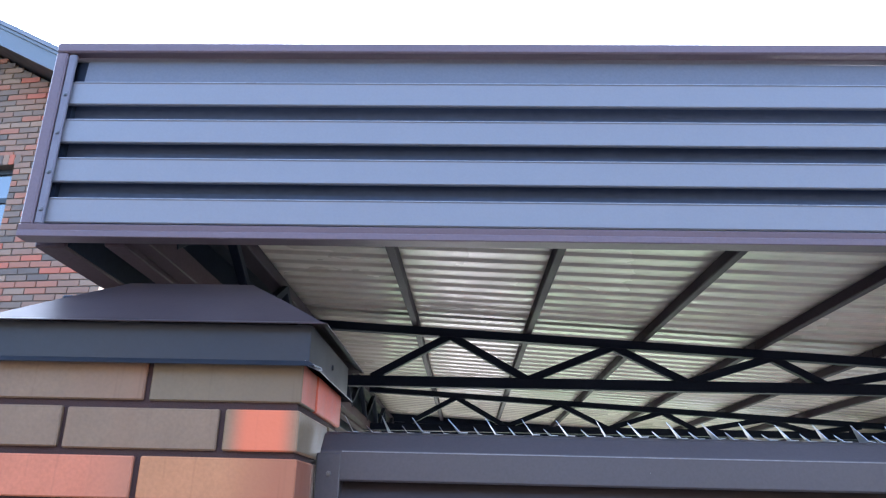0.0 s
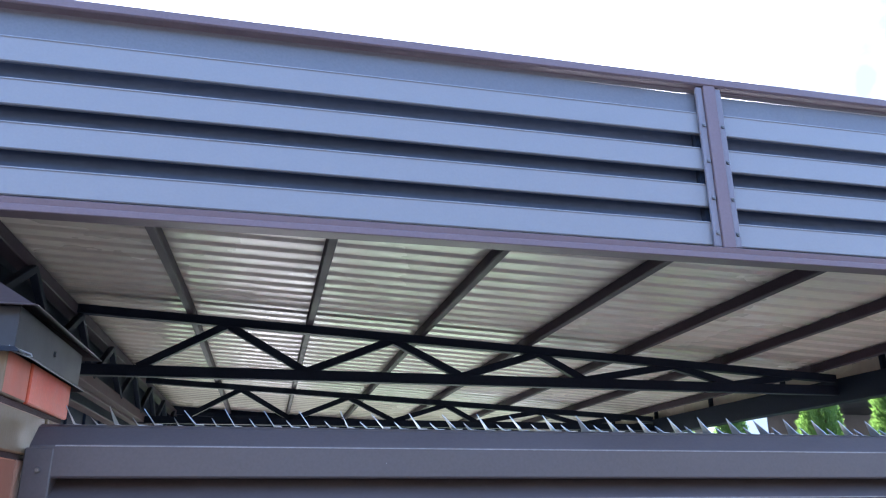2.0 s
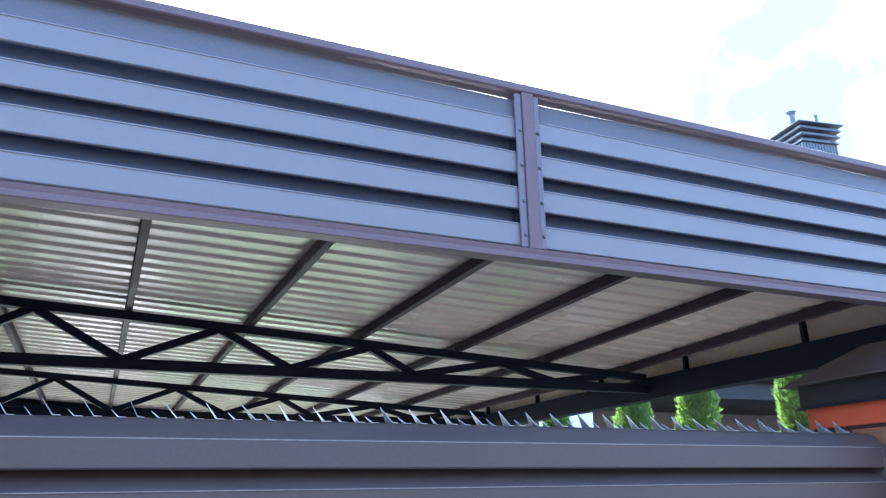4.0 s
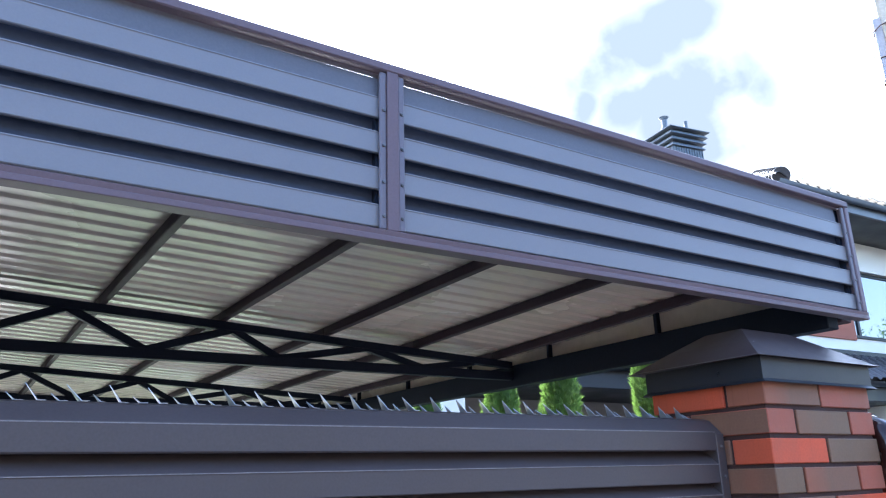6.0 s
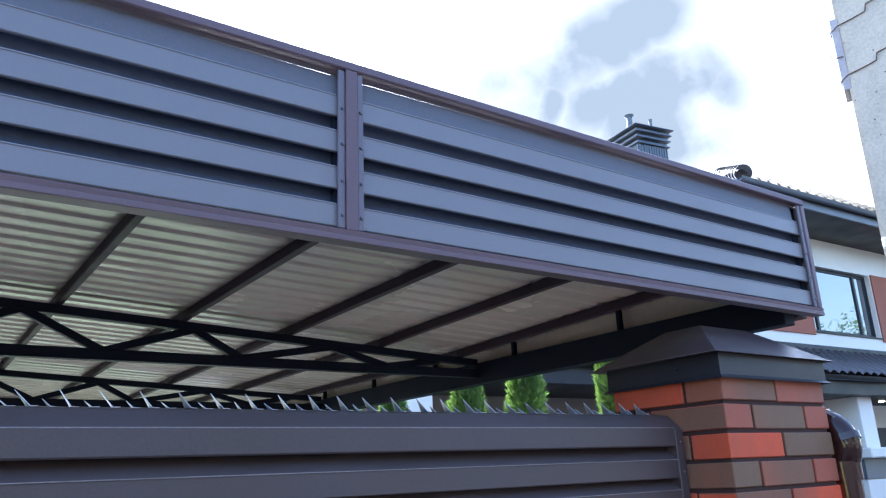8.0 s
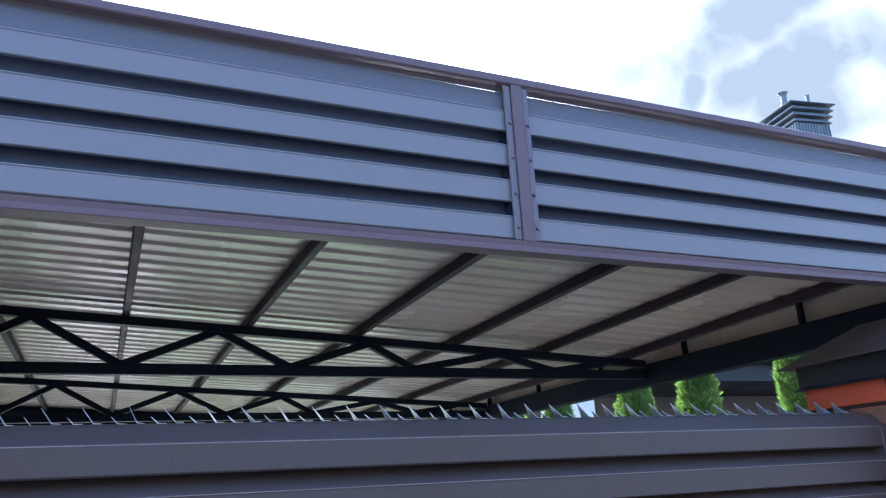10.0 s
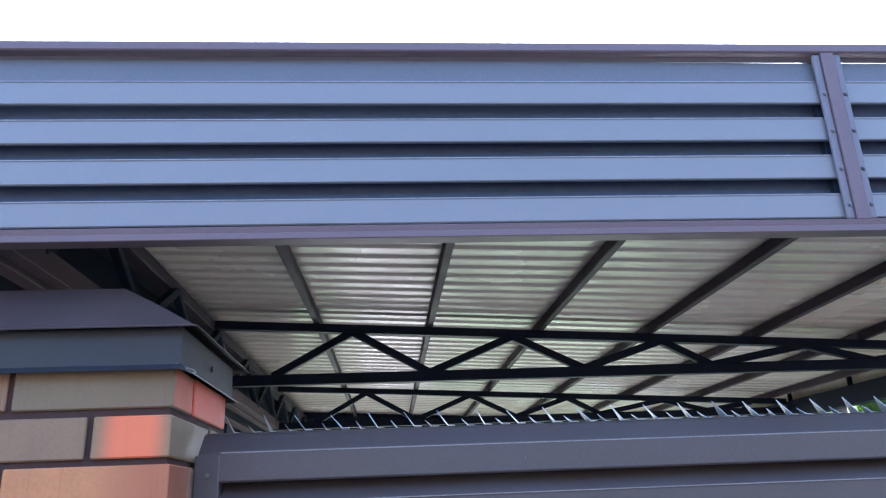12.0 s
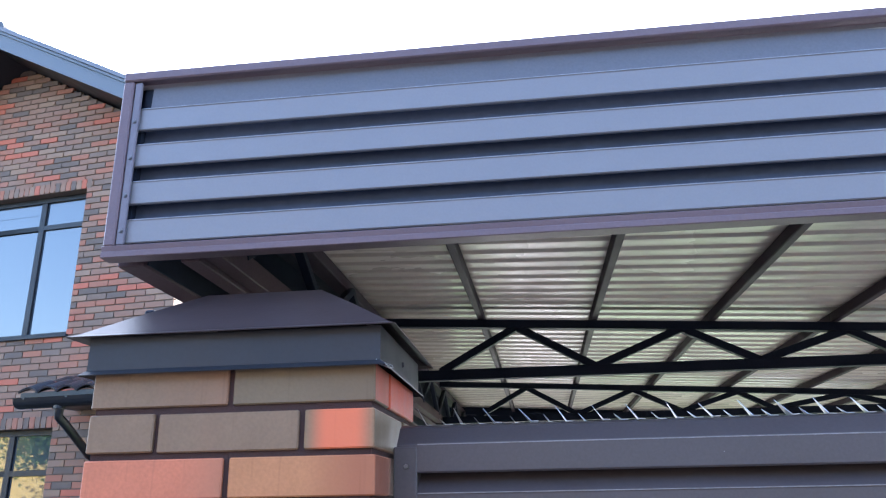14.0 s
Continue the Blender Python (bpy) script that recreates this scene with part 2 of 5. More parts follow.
def brick_material(name, face, edge, amount, vary=0.10):
    """Clinker brick: an even body that runs over into a second, fired colour in soft vertical flames."""
    m = material(name, face, 0.55, vary=vary, grain=170, stain=14, bump=0.13, spec=0.24)
    n, l = m.node_tree.nodes, m.node_tree.links
    b = n["Principled BSDF"]
    was = b.inputs["Base Color"].links[0].from_socket
    info, tc, vec, fire, ramp, mix = (n.new("ShaderNode" + k) for k in ("ObjectInfo", "TexCoord", "Mapping", "TexNoise", "MapRange", "MixRGB"))
    vec.inputs["Scale"].default_value = (4.0, 4.0, 0.5)
    comb = n.new("ShaderNodeCombineXYZ")
    mul = n.new("ShaderNodeMath")
    mul.operation, mul.inputs[1].default_value = "MULTIPLY", 37.0
    l.new(info.outputs["Random"], mul.inputs[0])
    l.new(mul.outputs[0], comb.inputs[0])
    l.new(comb.outputs[0], vec.inputs["Location"])
    l.new(tc.outputs["Object"], vec.inputs["Vector"])
    l.new(vec.outputs["Vector"], fire.inputs["Vector"])
    fire.inputs["Scale"].default_value, fire.inputs["Detail"].default_value = 1.6, 2
    side, run, pull, both = (n.new("ShaderNodeMath") for _ in range(4))
    along = n.new("ShaderNodeSeparateXYZ")
    side.operation, side.inputs[1].default_value = "SUBTRACT", 0.5
    run.operation, run.inputs[1].default_value = "MULTIPLY", 12.0
    pull.operation, both.operation = "MULTIPLY", "ADD"
    l.new(info.outputs["Random"], side.inputs[0])
    l.new(tc.outputs["Object"], along.inputs[0])
    l.new(along.outputs["X"], run.inputs[0])
    l.new(side.outputs[0], pull.inputs[0])
    l.new(run.outputs[0], pull.inputs[1])
    l.new(pull.outputs[0], both.inputs[0])
    l.new(fire.outputs["Fac"], both.inputs[1])
    ramp.inputs["From Min"].default_value, ramp.inputs["From Max"].default_value = 0.56, 1.10
    l.new(both.outputs[0], ramp.inputs["Value"])
    if amount > 0.15:
        # the flame sits in the middle of the end face
        sep, off, ab = n.new("ShaderNodeSeparateXYZ"), n.new("ShaderNodeMath"), n.new("ShaderNodeMath")
        off.operation, ab.operation, off.inputs[1].default_value = "ADD", "ABSOLUTE", -0.003
        l.new(tc.outputs["Object"], sep.inputs[0])
        l.new(sep.outputs["X"], off.inputs[0])
        l.new(off.outputs[0], ab.inputs[0])
        l.new(ab.outputs[0], ramp.inputs["Value"])
        ramp.interpolation_type = "SMOOTHSTEP"
        ramp.inputs["From Min"].default_value, ramp.inputs["From Max"].default_value = 0.063, 0.022
    l.new(ramp.outputs["Result"], mix.inputs["Fac"])
    mix.inputs["Color2"].default_value = (*edge, 1)
    l.new(was, mix.inputs["Color1"])
    sv, sn, sr, sm = (n.new("ShaderNode" + k) for k in ("Mapping", "TexNoise", "MapRange", "MixRGB"))
    sv.inputs["Scale"].default_value = (90.0, 90.0, 4.0)
    l.new(comb.outputs[0], sv.inputs["Location"])
    l.new(tc.outputs["Object"], sv.inputs["Vector"])
    l.new(sv.outputs["Vector"], sn.inputs["Vector"])
    sn.inputs["Scale"].default_value, sn.inputs["Detail"].default_value = 1.0, 3
    sr.inputs["From Min"].default_value, sr.inputs["From Max"].default_value, sr.inputs["To Max"].default_value = 0.60, 0.80, 0.34
    l.new(sn.outputs["Fac"], sr.inputs["Value"])
    l.new(sr.outputs["Result"], sm.inputs["Fac"])
    l.new(mix.outputs["Color"], sm.inputs["Color1"])
    sm.inputs["Color2"].default_value = (*(c * 0.5 for c in edge), 1)
    l.new(sm.outputs["Color"], b.inputs["Base Color"])
    return m


M_BRICK = {
    "grey": brick_material("brick_grey", (0.222, 0.136, 0.080), (0.250, 0.126, 0.070), 0.04, 0.13),
    "olive": brick_material("brick_olive", (0.180, 0.122, 0.070), (0.165, 0.106, 0.060), 0.06, 0.10),
    "brown": brick_material("brick_brown", (0.195, 0.096, 0.058), (0.27, 0.094, 0.052), 0.06, 0.13),
    "umber": brick_material("brick_umber", (0.175, 0.104, 0.062), (0.225, 0.096, 0.054), 0.05, 0.13),
    "red": brick_material("brick_red", (0.56, 0.086, 0.034), (0.33, 0.085, 0.045), 0.05, 0.14),
    "pink": brick_material("brick_pink", (0.53, 0.165, 0.085), (0.38, 0.150, 0.082), 0.06, 0.14),
    "wine": brick_material("brick_wine", (0.33, 0.092, 0.055), (0.22, 0.090, 0.055), 0.06, 0.11),
    "tan": brick_material("brick_tan", (0.46, 0.190, 0.082), (0.36, 0.125, 0.060), 0.06, 0.14),
    "flamed": brick_material("brick_flamed", (0.235, 0.150, 0.082), (0.68, 0.165, 0.075), 0.20, 0.12),
}


def glass_material(name, tint, rough=0.02, ior=2.2):
    m = bpy.data.materials.new(name)
    m.use_nodes = True
    b = m.node_tree.nodes["Principled BSDF"]
    b.inputs["Base Color"].default_value, b.inputs["Roughness"].default_value = (*tint, 1), rough
    b.inputs["Metallic"].default_value = 0.0
    b.inputs["IOR"].default_value = ior
    n, l = m.node_tree.nodes, m.node_tree.links
    wav, bp = n.new("ShaderNodeTexNoise"), n.new("ShaderNodeBump")
    wav.inputs["Scale"].default_value, wav.inputs["Detail"].default_value = 1.4, 1
    bp.inputs["Strength"].default_value, bp.inputs["Distance"].default_value = 0.05, 0.02
    l.new(wav.outputs["Fac"], bp.inputs["Height"])
    l.new(bp.outputs["Normal"], b.inputs["Normal"])
    return m


M_GLASS = glass_material("window_glass", (0.035, 0.045, 0.06), 0.02, 1.85)
M_GLASS_COATED = glass_material("coated_window_glass", (0.05, 0.06, 0.07), 0.02, 2.7)


def leaf_material(name, a, b_):
    m = material(name, a, 0.6, vary=0.3, grain=40, stain=6, bump=0, second=b_)
    p = m.node_tree.nodes["Principled BSDF"]
    p.inputs["Transmission Weight"].default_value = 0.0
    p.inputs["Subsurface Weight"].default_value = 0.0
    n, l = m.node_tree.nodes, m.node_tree.links
    tr, ad, out = n.new("ShaderNodeBsdfTranslucent"), n.new("ShaderNodeMixShader"), n["Material Output"]
    tr.inputs["Color"].default_value = (a[0] * 2.3, a[1] * 2.4, a[2] * 1.5, 1)
    ad.inputs[0].default_value = 0.4
    l.new(p.outputs[0], ad.inputs[1])
    l.new(tr.outputs[0], ad.inputs[2])
    l.new(ad.outputs[0], out.inputs["Surface"])
    return m


M_LEAF = leaf_material("thuja_green", (0.098, 0.158, 0.048), (0.040, 0.080, 0.026))
M_BARK = material("bark", (0.10, 0.065, 0.045), 0.9, vary=0.3, grain=60, stain=9, bump=0.5)

# ---- building helpers ----


def box(bm, x0, x1, y0, y1, z0, z1, bevel=0.0, m=None):
    """An axis-parallel box, its edges eased; m turns or moves it."""
    out = bmesh.ops.create_cube(bm, size=1.0)
    vs = out["verts"]
    t = Matrix.Translation(((x0 + x1) / 2, (y0 + y1) / 2, (z0 + z1) / 2)) @ Matrix.Diagonal((x1 - x0, y1 - y0, z1 - z0, 1))
    bmesh.ops.transform(bm, matrix=(m @ t) if m else t, verts=vs)
    if bevel:
        es = list({e for v in vs for e in v.link_edges})
        bmesh.ops.bevel(bm, geom=es, offset=bevel, segments=1, affect="EDGES")
    return bm


def beam(bm, a, b, w, h, bevel=0.002, up=(0, 0, 1)):
    """A tube of width w and height h from a to b (centre line)."""
    a, b = Vector(a), Vector(b)
    d = (b - a)
    f = d.normalized()
    s = f.cross(Vector(up)).normalized()
    u = s.cross(f)
    m = Matrix((s, f, u)).transposed().to_4x4()
    m.translation = (a + b) / 2
    return box(bm, -w / 2, w / 2, -d.length / 2, d.length / 2, -h / 2, h / 2, bevel, m)


def prism(bm, outline, axis, a, b):
    """The outline (pairs) drawn out along the axis from a to b."""
    def at(p, s):
        return (s, p[0], p[1]) if axis == "x" else (p[0], s, p[1]) if axis == "y" else (p[0], p[1], s)
    lo, hi = [bm.verts.new(at(p, a)) for p in outline], [bm.verts.new(at(p, b)) for p in outline]
    n = len(outline)
    for i in range(n):
        bm.faces.new((lo[i], lo[(i + 1) % n], hi[(i + 1) % n], hi[i]))
    bm.faces.new(lo[::-1])
    bm.faces.new(hi)
    bmesh.ops.recalc_face_normals(bm, faces=bm.faces)
    return bm


def strip_outline(line, t):
    """A closed outline of thickness t along an open line of pairs."""
    left = []
    for i, p in enumerate(line):
        a, b = Vector(line[max(0, i - 1)]), Vector(line[min(len(line) - 1, i + 1)])
        d = (b - a).normalized()
        left.append((p[0] - d.y * t, p[1] + d.x * t))
    return list(line) + left[::-1]


def mesh_of(name, bm, mat):
    me = bpy.data.meshes.new(name)
    bm.to_mesh(me)
    bm.free()
    me.materials.append(mat)
    return me


def part(name, bm, mat, parent, label=""):
    """One mesh object under a thing or a part."""
    ob = new(name, mesh_of(name, bm, mat) if isinstance(bm, bmesh.types.BMesh) else bm)
    ob.parent = parent
    if parent is not None:
        ob.matrix_parent_inverse = parent.matrix_basis.inverted()
    if label:
        ob["label"] = label
    return ob


def thing(name, at, label, category, group="", kind=""):
    ob = new(name)
    ob.empty_display_size = 0.1
    ob.matrix_basis = Matrix.Translation(at)
    return tagged(ob, label, category, group, kind)


def setting(name, bm, mat, label="", category=""):
    return tagged(new(name, mesh_of(name, bm, mat)), label, category, kind="structure")


def B():
    return bmesh.new()


# ---- ground ----
bm = B()
box(bm, -900, 900, -900, 900, -0.3, 0.0)
setting("ground", bm, M_GROUND, "dark grey asphalt running out to the horizon", "ground")
# Out of view: its tone sets how much light reaches the roof sheet.
M_YARD = material("yard_pavers", (0.10, 0.093, 0.088), 0.9, vary=0.15, grain=20, stain=0.8, bump=0.3)
bm = B()
box(bm, -3.2, 5.0, 0.45, 6.15, 0.004, 0.03)
setting("yard_paving", bm, M_YARD, "unseen yard paving behind the gate, its tone set for bounced light", "pavement")

# Assumed dark wall: shuts out sky and bounced light from the side.
bm = B()
for i in range(25):
    box(bm, -0.665, -0.640 + (0.012 if i % 2 else 0.0), 0.42 + i * 0.2, 0.615 + i * 0.2, 0.0, 2.225 if i < 4 else 2.34, 0.004)
M_PANEL = material("light_block_navy", (0.020, 0.026, 0.042), 0.6, vary=0.2, grain=60, stain=3, bump=0.08, spec=0.1)
setting("assumed_side_wall", bm, M_PANEL, "assumed dark wall shutting out sky and bounce at the side", "wall")

# ---- brick pillars ----
BW, BH, BD, JOINT, PITCH = 0.250, 0.065, 0.120, 0.010, 0.076
TOP, DEEP, WIDE = 2.0, 0.385, 0.51
brick_mesh = {}


def brick_of(kind, w, d):
    key = (kind, w, d)
    if key not in brick_mesh:
        b = B()
        box(b, -w / 2, w / 2, -d / 2, d / 2, -BH / 2, BH / 2, 0.0024)
        front, _, end = kind.partition("/")
        me = mesh_of("brick", b, M_BRICK[front])
        if end:
            me.materials.append(M_BRICK[end])
            for f in me.polygons:
                f.material_index = 1 if abs(f.normal.x) > 0.8 else 0
        brick_mesh[key] = me
    return brick_mesh[key]


def pillar(x0, rows, label):
    """Half-brick bond: two stretchers to the front in one course, end, stretcher, end in the next. rows: colours of the upper courses."""
    p = thing("brick_pillar", (x0 + WIDE / 2, DEEP / 2, 0), label, "pillar", "gate pillars")
    b = B()
    box(b, x0 + 0.007, x0 + WIDE - 0.007, 0.007, DEEP - 0.007, 0.0, TOP - 0.002)
    part("mortar", b, M_MORTAR, p, "recessed dark brown mortar")
    rnd = random.Random(int(x0 * 10) + 40)
    any_kind = ["grey", "olive", "brown", "red", "pink", "tan", "brown", "grey"]
    for c in range(26):
        zc = TOP - c * PITCH - BH / 2
        if zc < BH / 2:
            break
        if c % 2 == 0:
            lay = [(0, 0, BW, BD), (BW + JOINT, 0, BW, BD), (0, BD + JOINT, BD, DEEP - BD - JOINT), (WIDE - BD, BD + JOINT, BD, DEEP - BD - JOINT)]
        else:
            lay = [(0, 0, BD, BW), (BD + JOINT, 0, BW, BD), (WIDE - BD, 0, BD, BW), (0, BW + JOINT, BW, DEEP - BW - JOINT), (WIDE - BW, BW + JOINT, BW, DEEP - BW - JOINT)]
        for i, (bx, by, w, d) in enumerate(lay):
            kind = rows[c][i] if c < len(rows) and i < len(rows[c]) else rnd.choice(any_kind)
            ob = part("brick", brick_of(kind, round(w, 4), round(d, 4)), None, p)
            ob.location = (x0 + bx + w / 2 + rnd.uniform(-0.0012, 0.0012), by + d / 2 + rnd.uniform(-0.0015, 0.0015), zc + rnd.uniform(-0.001, 0.001))
            ob.rotation_euler.z = rnd.uniform(-0.004, 0.004)
    return p


pillar(-WIDE, [("grey", "olive/red", "brown", "red"), ("grey", "grey", "flamed/olive", "grey", "olive"), ("pink", "tan/brown", "red", "brown"), ("brown", "grey", "olive", "red", "grey"), ("tan", "red", "grey", "brown")],
       "square pillar of flamed clinker bricks in olive, pink and tan")
pillar(2.35, [("brown", "wine/brown", "red", "brown"), ("wine/brown", "umber", "wine", "brown", "brown"), ("red", "umber", "brown", "brown"), ("umber/brown", "brown", "wine", "red", "brown"), ("brown/red", "red", "red", "red"), ("brown", "grey", "pink", "red", "brown")],
       "square pillar of red and brown clinker bricks with recessed joints")


def pillar_cap(x0, label):
    """Folded sheet hood: hipped top with a flat, overhanging eaves, vertical skirt, drip lip that flares out."""
    cap = thing("pillar_cap", (x0 + WIDE / 2, DEEP / 2, TOP), label, "pillar cap", "pillar caps")
    x1, y1 = x0 + WIDE, DEEP
    b = B()
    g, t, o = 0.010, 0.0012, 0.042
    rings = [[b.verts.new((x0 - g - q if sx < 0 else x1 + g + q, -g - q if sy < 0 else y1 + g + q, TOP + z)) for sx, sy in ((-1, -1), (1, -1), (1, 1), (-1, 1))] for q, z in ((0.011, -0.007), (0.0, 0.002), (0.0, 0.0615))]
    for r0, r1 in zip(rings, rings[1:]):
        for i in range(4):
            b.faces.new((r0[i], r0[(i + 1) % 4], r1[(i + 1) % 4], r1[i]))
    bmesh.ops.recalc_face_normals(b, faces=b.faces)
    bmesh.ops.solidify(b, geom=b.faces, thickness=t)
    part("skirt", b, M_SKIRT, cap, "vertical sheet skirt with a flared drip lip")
    b = B()
    ez, tz = TOP + 0.060, TOP + 0.172
    rings = []
    cx, cy = x0 + WIDE / 2 - 0.003, DEEP / 2 + 0.01
    for hx, hy, z in ((WIDE / 2 + o, DEEP / 2 + o, ez), (WIDE / 2 + o - 0.012, DEEP / 2 + o - 0.012, ez + 0.005), (0.205, 0.145, (ez + tz) / 2 + 0.002), (0.117, 0.065, tz)):
        rings.append([b.verts.new((cx + sx * hx, cy + sy * hy, z)) for sx, sy in ((-1, -1), (1, -1), (1, 1), (-1, 1))])
    for r0, r1 in zip(rings, rings[1:]):
        for i in range(4):
            b.faces.new((r0[i], r0[(i + 1) % 4], r1[(i + 1) % 4], r1[i]))
    b.faces.new(rings[-1])
    bmesh.ops.recalc_face_normals(b, faces=b.faces)
    bmesh.ops.solidify(b, geom=b.faces, thickness=t)
    part("hood", b, M_CAP, cap, "hipped dark brown sheet hood with sharp eaves")
    return cap


cap_a = pillar_cap(-WIDE, "dark brown folded metal hood on a clinker brick pillar")
cap_b = pillar_cap(2.35, "dark brown folded metal hood on a clinker brick pillar")

# ---- carport ----
FX0, FX1, FY, FZ0, FZ1 = -0.569, 3.073, 0.060, 2.2375, 2.655
ROOF_Z = lambda x: 2.515 - 0.0535 * (x + 0.41)  # underside of the purlins
ROOF_AT = lambda x, y: ROOF_Z(x) + max(0.0, 1.83 - y) / 1.23 * (-0.044 + 0.029 * x)  # the front bay sags a little to the left
carport = thing("carport", (1.25, 2.0, 2.235), "dark brown steel carport with trusses, corrugated roof and louvred fascia", "carport")

STILE = 0.0235
# front fascia frame and its mullion
b = B()
box(b, FX0, FX1, FY, FY + 0.026, FZ1 - 0.022, FZ1, 0.003)
prism(b, [(FY + 0.0015, FZ0), (FY, FZ0 + 0.0015), (FY, FZ0 + 0.0115), (FY + 0.0022, FZ0 + 0.0135), (FY - 0.0004, FZ0 + 0.0235), (FY + 0.0015, FZ0 + 0.025), (FY + 0.036, FZ0 + 0.025), (FY + 0.036, FZ0)], "x", FX0, FX1)
box(b, FX0, FX0 + STILE, FY + 0.0015, FY + 0.0585, FZ0 + 0.025, FZ1 - 0.022, 0.003)
box(b, FX1 - STILE, FX1, FY + 0.0015, FY + 0.0585, FZ0 + 0.025, FZ1 - 0.022, 0.003)
box(b, 1.250, 1.278, FY + 0.0004, FY + 0.0255, FZ0 + 0.025, FZ1 - 0.022, 0.0012)
fascia = part("fascia_frame", b, M_FRAME, carport, "purple-brown painted box-section frame")
LAM_FACE, LAM_PITCH, LAM_Y = 0.0495, 0.0838, 0.076


def lamella_bm(x0, x1, y, zc, depth=0.030, rise=0.010, face=LAM_FACE):
    """Rolled lamella: a hem along the bottom, an upright face, a small bead at the crease and a slope that runs back from it."""
    line = [(y + 0.010, zc - face + 0.001), (y + 0.002, zc - face), (y, zc - face + 0.002), (y, zc - 0.003), (y - 0.0012, zc - 0.0008), (y + 0.002, zc + 0.001), (y + depth, zc + rise)]
    return prism(B(), strip_outline(line, -0.0011), "x", x0, x1)


def top_flashing(x0, x1, y, zc):
    """The flashing over the uppermost lamella: its upper edge sags, which leaves a slit of daylight under the frame beside the mullion."""
    bb = B()
    n = 60
    rows = []
    for i in range(n + 1):
        x = x0 + (x1 - x0) * i / n
        sag = 0.0033 * max(0.0, 1 - abs(x - 1.264) / (0.40 if x < 1.264 else 0.62)) ** 0.3 + (0.0032 * math.sin((x - 1.97) * 5.07) ** 0.5 if 1.97 < x < 2.589 else 0)
        rise = 0.0534 - sag
        line = [(y + 0.0045, zc + 0.0025), (y + 0.0085, zc + rise)]
        rows.append([bb.verts.new((x, *p)) for p in line])
    for r0, r1 in zip(rows, rows[1:]):
        bb.faces.new((r0[0], r1[0], r1[1], r0[1]))
    bmesh.ops.recalc_face_normals(bb, faces=bb.faces)
    bmesh.ops.solidify(bb, geom=bb.faces, thickness=0.001)
    return bb


def screw_mesh():
    b = B()
    bmesh.ops.create_cone(b, cap_ends=True, segments=10, radius1=0.0048, radius2=0.0036, depth=0.003, matrix=Matrix.Rotation(radians(90), 4, "X") @ Matrix.Translation((0, 0, 0.0015)))
    bmesh.ops.create_cone(b, cap_ends=True, segments=6, radius1=0.0022, radius2=0.0018, depth=0.0016, matrix=Matrix.Rotation(radians(90), 4, "X") @ Matrix.Translation((0, 0, 0.0036)))
    return mesh_of("screw", b, M_SCREW)


SCREW = screw_mesh()


def screw(at, parent):
    ob = part("screw", SCREW, None, parent)
    ob.location = at
    ob.rotation_euler.y = (at[0] * 37 + at[2] * 91) % 1.0
    return ob


CREASE = [2.572 - LAM_PITCH * k for k in range(4)]
for x0, x1 in ((FX0 + STILE, 1.251), (1.278, FX1 - STILE)):
    for k, zc in enumerate(CREASE):
        if k == 0:
            part("flashing", top_flashing(x0 + (0.034 if x0 < 0 else 0.002), x1 - (0.034 if x1 > 2 else 0.002), LAM_Y, zc), M_FLASH, fascia, "flashing strip with the shade under the top tube in its colour")
            part("closing_strip", box(B(), x0 + 0.002, x1 - 0.002, LAM_Y + 0.0110, LAM_Y + 0.0130, zc + 0.0535, zc + 0.0640), M_FLASH, fascia, "narrow strip close under the top tube, in the same shade tone")
        part("lamella", lamella_bm(x0 + 0.002, x1 - 0.002, LAM_Y, zc, 0.0045 if k == 0 else 0.028, 0.0025 if k == 0 else 0.010), M_SLAT, fascia)
    # Pale beads carry the bright highlight along each fold.
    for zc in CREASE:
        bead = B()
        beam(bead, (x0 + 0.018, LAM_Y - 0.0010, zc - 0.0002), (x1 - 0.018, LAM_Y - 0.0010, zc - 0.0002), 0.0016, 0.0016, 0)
        part("crease", bead, M_CREASE, fascia, "fine bead along the fold, a highlight put into its colour")
    for e0, e1 in ((x0 + 0.001, x0 + 0.017), (x1 - 0.017, x1 - 0.001)):
        b = B()
        box(b, e0, e1, LAM_Y - 0.0105, LAM_Y - 0.002, FZ0 + 0.0275, FZ1 - 0.0240, 0.0022)
        # Added dark filler that keeps the gaps in shade up to the strip.
        part("shade_filler", box(B(), e0 + 0.001, e1 - 0.003, LAM_Y + 0.0135, LAM_Y + 0.029, FZ0 + 0.027, 2.636), M_PANEL, fascia)
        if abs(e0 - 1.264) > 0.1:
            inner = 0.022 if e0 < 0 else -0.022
            part("shade_filler", box(B(), e0 + min(inner, 0.001), e1 + max(inner, -0.001), LAM_Y + 0.0135, LAM_Y + 0.026, 2.576, 2.637), M_PANEL, fascia)
        strip = part("end_strip", b, M_STRIP, fascia, "narrow screwed end strip")
        for zc in CREASE:
            screw(((e0 + e1) / 2 + 0.001, LAM_Y - 0.0105, zc - (0.027 if zc == CREASE[3] else 0.034)), fascia)

# Added board that closes the gaps and gives them their dark tone.
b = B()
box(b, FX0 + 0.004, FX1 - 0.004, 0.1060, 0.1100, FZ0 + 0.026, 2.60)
part("gap_shade_board", b, M_BOARD, fascia, "added board, the shade of the gaps put into its colour")

